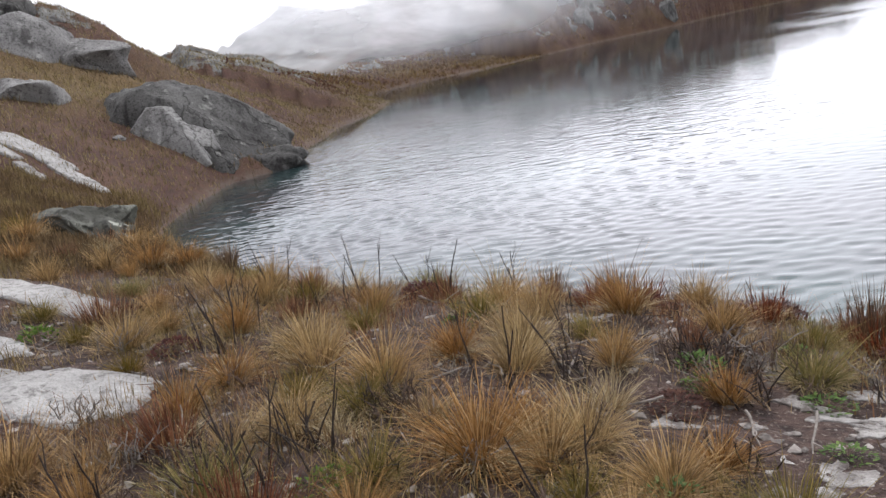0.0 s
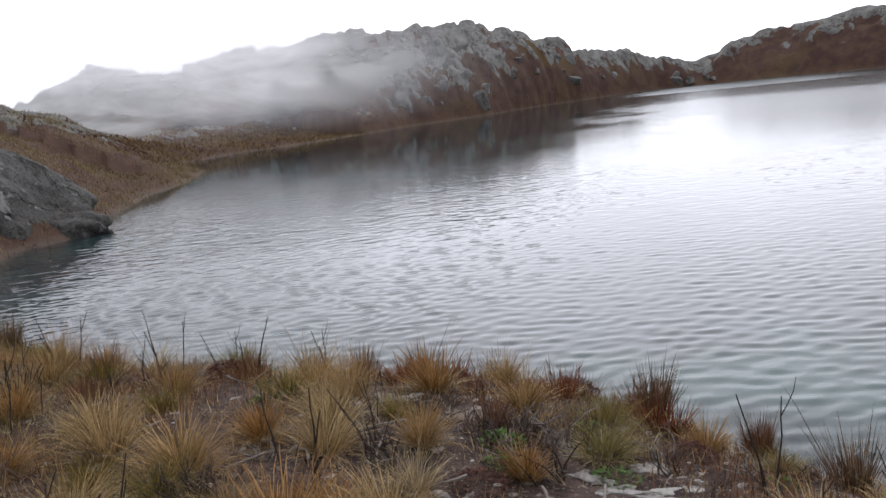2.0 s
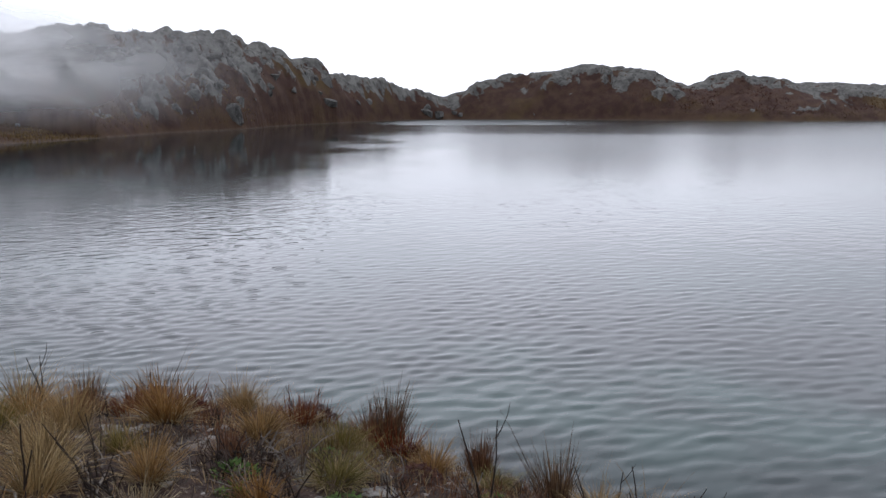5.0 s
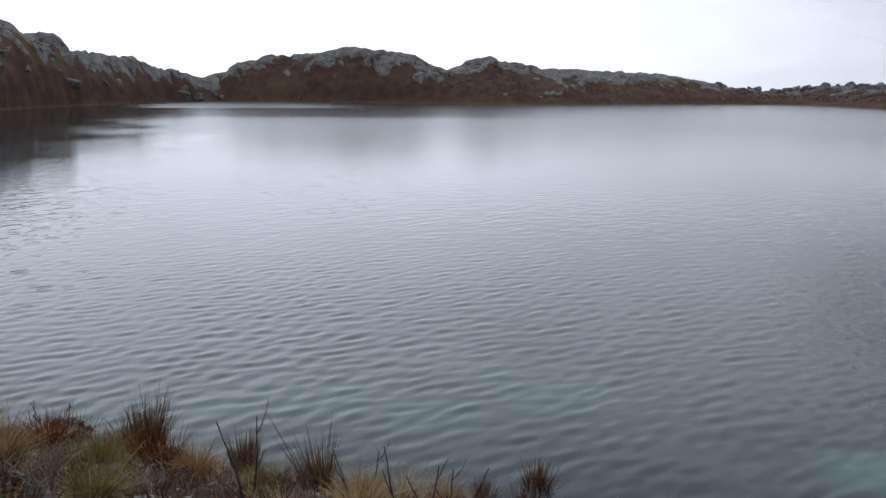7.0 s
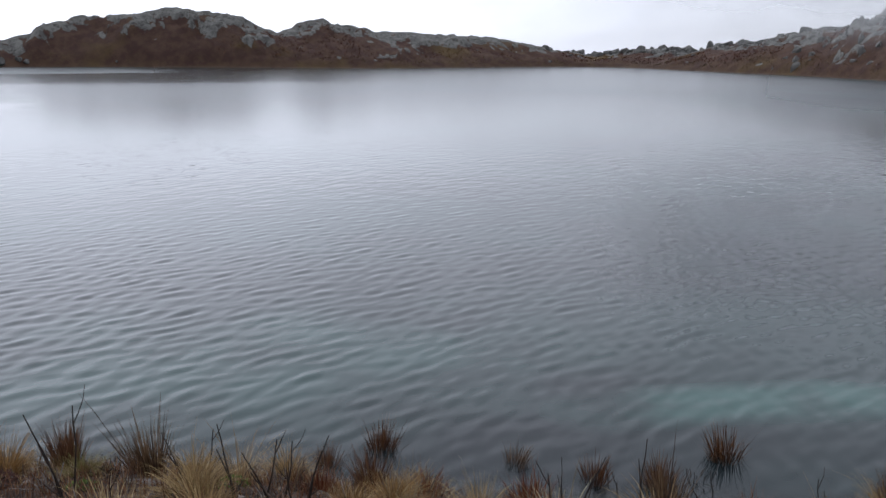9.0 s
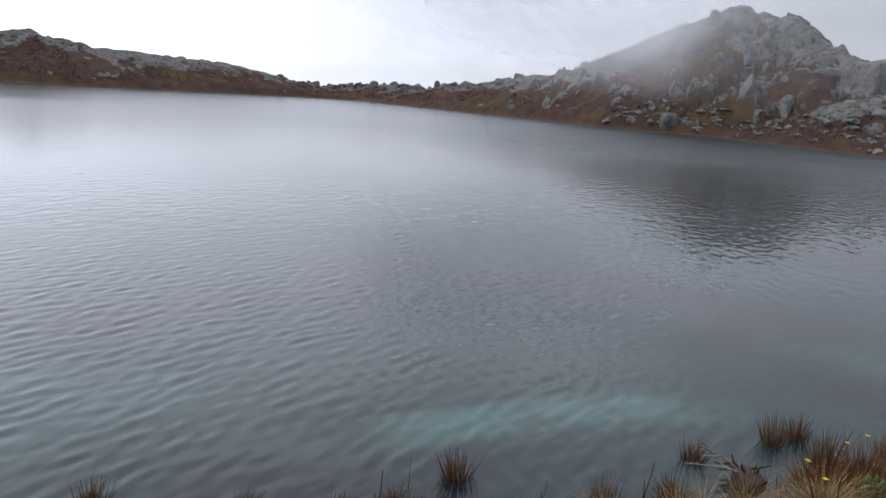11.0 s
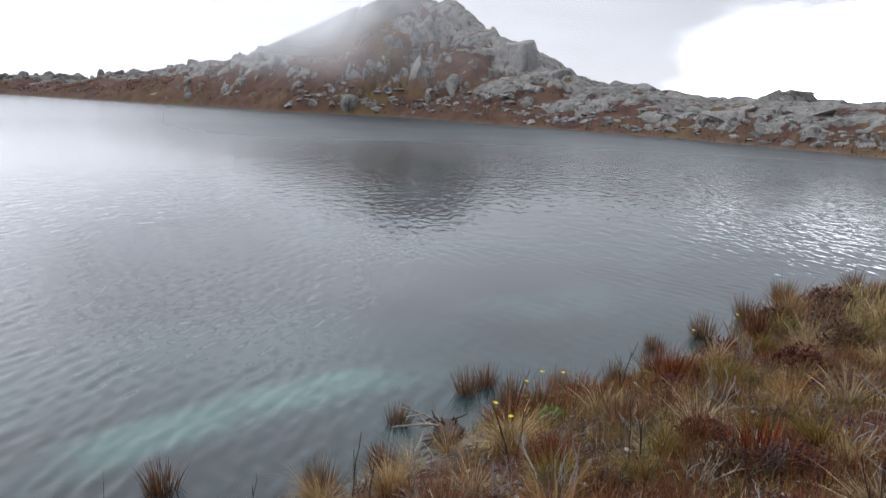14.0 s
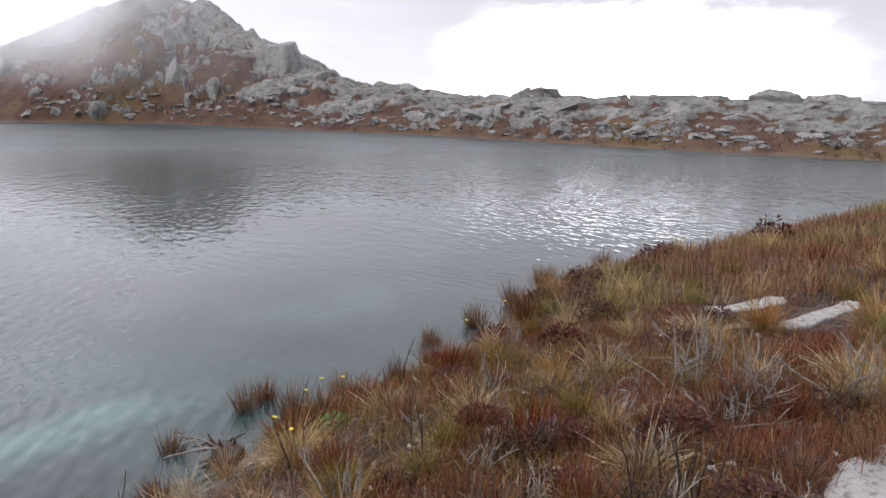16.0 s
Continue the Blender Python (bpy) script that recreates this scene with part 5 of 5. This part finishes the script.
def sward(name, x, y, per, tall, width, mat, label, seed, spread=0.5, radius=0.06, droop=0.5):
    rng = np.random.RandomState(seed)
    n = len(x) * per
    X, Y = np.repeat(x, per) + rng.normal(0, radius, n), np.repeat(y, per) + rng.normal(0, radius, n)
    size = np.repeat(rng.uniform(0.6, 1.25, len(x)), per)
    v, f = blades(X, Y, height(X, Y) - 0.02, tall * size * rng.uniform(0.5, 1.2, n), np.abs(rng.normal(0, spread, n)), rng.uniform(0, 2 * np.pi, n), droop * rng.uniform(0, 1.3, n), width * rng.uniform(0.6, 1.3, n), rng)
    return tagged(fast_mesh(name, v, f, mat), label, "grass", kind="stuff")


rng = np.random.RandomState(99)
thin = lambda x, y: fbm(x * 0.8 + 40, y * 0.8, 3)
bare = lambda x, y: np.min([(x - p) ** 2 + (y - q) ** 2 for p, q in slabs_at], axis=0) < 0.14
x, y, s = scatter(rng, 9000, (-36, 70), (1.3, 8.0), lambda x, y, s: (s > 0.1) & (thin(x, y) > -0.12) & ~bare(x, y))
sward("sedge", x, y, 10, 0.13, 0.0045, M_SWARD, "short russet sedge and dry grass between tussocks", 1, 0.6)
x, y, s = scatter(rng, 9000, (70, 158), (1.3, 8.0), lambda x, y, s: (s > 0.02 + 0.4 * (y > -1.6)) & ~bare(x, y))
sward("sedge", x, y, 12, 0.14, 0.0045, M_SWARD, "dense russet and gold sedge on the bank", 2, 0.55)
x, y, s = scatter(rng, 5000, (108, 158), (1.3, 7.0), lambda x, y, s: (s > 0.3) & ~bare(x, y) & (fbm(x * 0.7 + 5, y * 0.7, 2) > -0.1))
sward("low_heath", x, y, 11, 0.12, 0.006, M_RUSSET, "low red-brown heath matted over the bank", 8, 0.7)
x, y, s = scatter(rng, 3800, (-36, 158), (1.3, 7.5), lambda x, y, s: (s > 0.1) & ~bare(x, y))
sward("litter", x, y, 16, 0.1, 0.006, M_STRAW, "dead straw lying on the peat", 7, 1.9, 0.12, 0.3)
x, y, s = scatter(rng, 3000, (-36, 158), (1.3, 6.5), lambda x, y, s: (s > 0.05) & ~bare(x, y))
sward("litter", x, y, 9, 0.09, 0.008, M_TWIGS, "dark and grey twig litter on the peat", 9, 1.9, 0.12, 0.3)
x, y, s = scatter(rng, 3500, (158, 324), (0.5, 9.0), lambda x, y, s: thin(x, y) > -0.15)
sward("sedge", x, y, 8, 0.12, 0.006, M_SWARD, "short russet sedge and dry grass on the open bank", 16, 0.6)
x, y, s = scatter(rng, 9000, (112, 165), (8.0, 24.0), lambda x, y, s: s > 0.05)
sward("sedge", x, y, 10, 0.26, 0.013, M_SWARD, "dense gold and russet sedge on the far bank", 3, 0.45, 0.12)
x, y, s = scatter(rng, 10000, (-50, -8), (8.0, 16.0), lambda x, y, s: s > 0.03)
sward("slope_grass", x, y, 9, 0.17, 0.011, M_SLOPE, "brown grass on the slope above the cove", 4, 0.5, 0.12)
x, y, s = scatter(rng, 22000, (-45, 1), (16.0, 50.0), lambda x, y, s: s > 0.03)
sward("slope_grass", x, y, 7, 0.15, 0.02, M_SLOPE, "brown grass and low heath round the cove", 5, 0.55, 0.22)
x, y, s = scatter(rng, 16000, (-14, 26), (48.0, 82.0), lambda x, y, s: (s > 0.1) & (s < 9) & (height(x, y, True)[1] < 0.5))
sward("slope_grass", x, y, 6, 0.25, 0.04, M_SLOPE, "brown grass at the foot of the northern hill", 15, 0.6, 0.3)
x, y, s = scatter(rng, 75000, (-16, 152), (38.0, 150.0), lambda x, y, s: (s > 1.5) & (s < 32) & inside(x, y, CREST) & (y > -14) & (height(x, y, True)[1] < 0.5) & (fbm(x * 0.12 + 9, y * 0.12, 3) > -0.12))
sward("heath", x, y, 6, 0.24, 0.11, M_HEATH, "dark red-brown heath and grass over the far hillsides", 6, 0.9, 0.35)
x, y, s = scatter(rng, 42000, (88, 152), (28.0, 95.0), lambda x, y, s: (s > 0.5) & (s < 25) & inside(x, y, CREST) & (y < -14) & (fbm(x * 0.3 + 9, y * 0.3, 3) > -0.15) & (height(x, y, True)[1] < 0.4))
sward("heath", x, y, 6, 0.15, 0.05, M_HEATH, "dark red-brown heath between the southern slabs", 12, 1.0, 0.3)
x, y, s = scatter(rng, 60000, (48, 158), (24.0, 130.0), lambda x, y, s: (s > 0.05) & (s < 2.6))
sward("shore_grass", x, y, 5, 0.24, 0.05, M_SHORE, "olive-brown grass and heath along the far waterline", 23, 0.8, 0.3)
x, y, s = scatter(rng, 2600, (-34, 156), (1.4, 7.5), lambda x, y, s: (s > -0.25))
pieces = []
for px, py, pz in zip(x, y, height(x, y)):
    k = rng.uniform(0.005, 0.026)
    v, f = ICO[1]
    v = v * (1 + 0.35 * rng.normal(size=(len(v), 1))) * (k * 1.3, k, k * 0.5)
    pieces.append((v + (px, py, pz + k * 0.15), f))
tagged(fast_mesh("grit", *join(pieces), M_PEBBLE, False), "pale grit and stone chips on the peat", "gravel", kind="stuff")

# ---------------------------------------------------------------- thin cloud on the hills
def mist(name, az, r, z, mat, label):
    """A curved veil of thin cloud hanging in front of a hill."""
    a, h = np.radians(np.linspace(az[0], az[1], 33)), np.linspace(z[0], z[1], 9)
    A, Hh = np.meshgrid(a, h)
    verts = np.stack([r * np.sin(A), r * np.cos(A), Hh], -1).reshape(-1, 3)
    ob = fast_mesh(name, verts, grid_faces(9, 33), mat)
    layer = ob.data.uv_layers.new(name="UVMap")
    idx = np.empty(len(ob.data.loops), np.int32)
    ob.data.loops.foreach_get("vertex_index", idx)
    uv = np.stack([(idx % 33) / 32, (idx // 33) / 8], -1).astype(np.float32)
    layer.data.foreach_set("uv", uv.ravel())
    return tagged(ob, label, "mist", kind="structure")


mist("backdrop", (-26, 17), 53, (0.3, 9.0), mist_material("mist_a", 0.58, 0.35, 0.6, 0.4), "white mist drifting over the northern hillside")
mist("backdrop", (-32, 22), 66, (0.4, 11.0), mist_material("mist_b", 0.55, 0.5, 0.6, 0.4, 2.6), "white mist drifting over the northern hillside")
mist("backdrop", (70, 126), 76, (2.2, 18), mist_material("mist_c", 0.1, 0.15, 0.8, 0.3, 2.0, 0.62), "grey cloud wrapped round the southern peak")
mist("backdrop", (68, 107), 74, (2.0, 22), mist_material("mist_d", 0.8, 0.5, 0.8, 0.34, 1.3, 0.7), "grey cloud wrapped round the southern peak")
mist("backdrop", (74, 101), 71, (3.0, 20), mist_material("mist_e", 0.8, 0.5, 0.8, 0.4, 1.1, 0.7), "grey cloud wrapped round the southern peak")
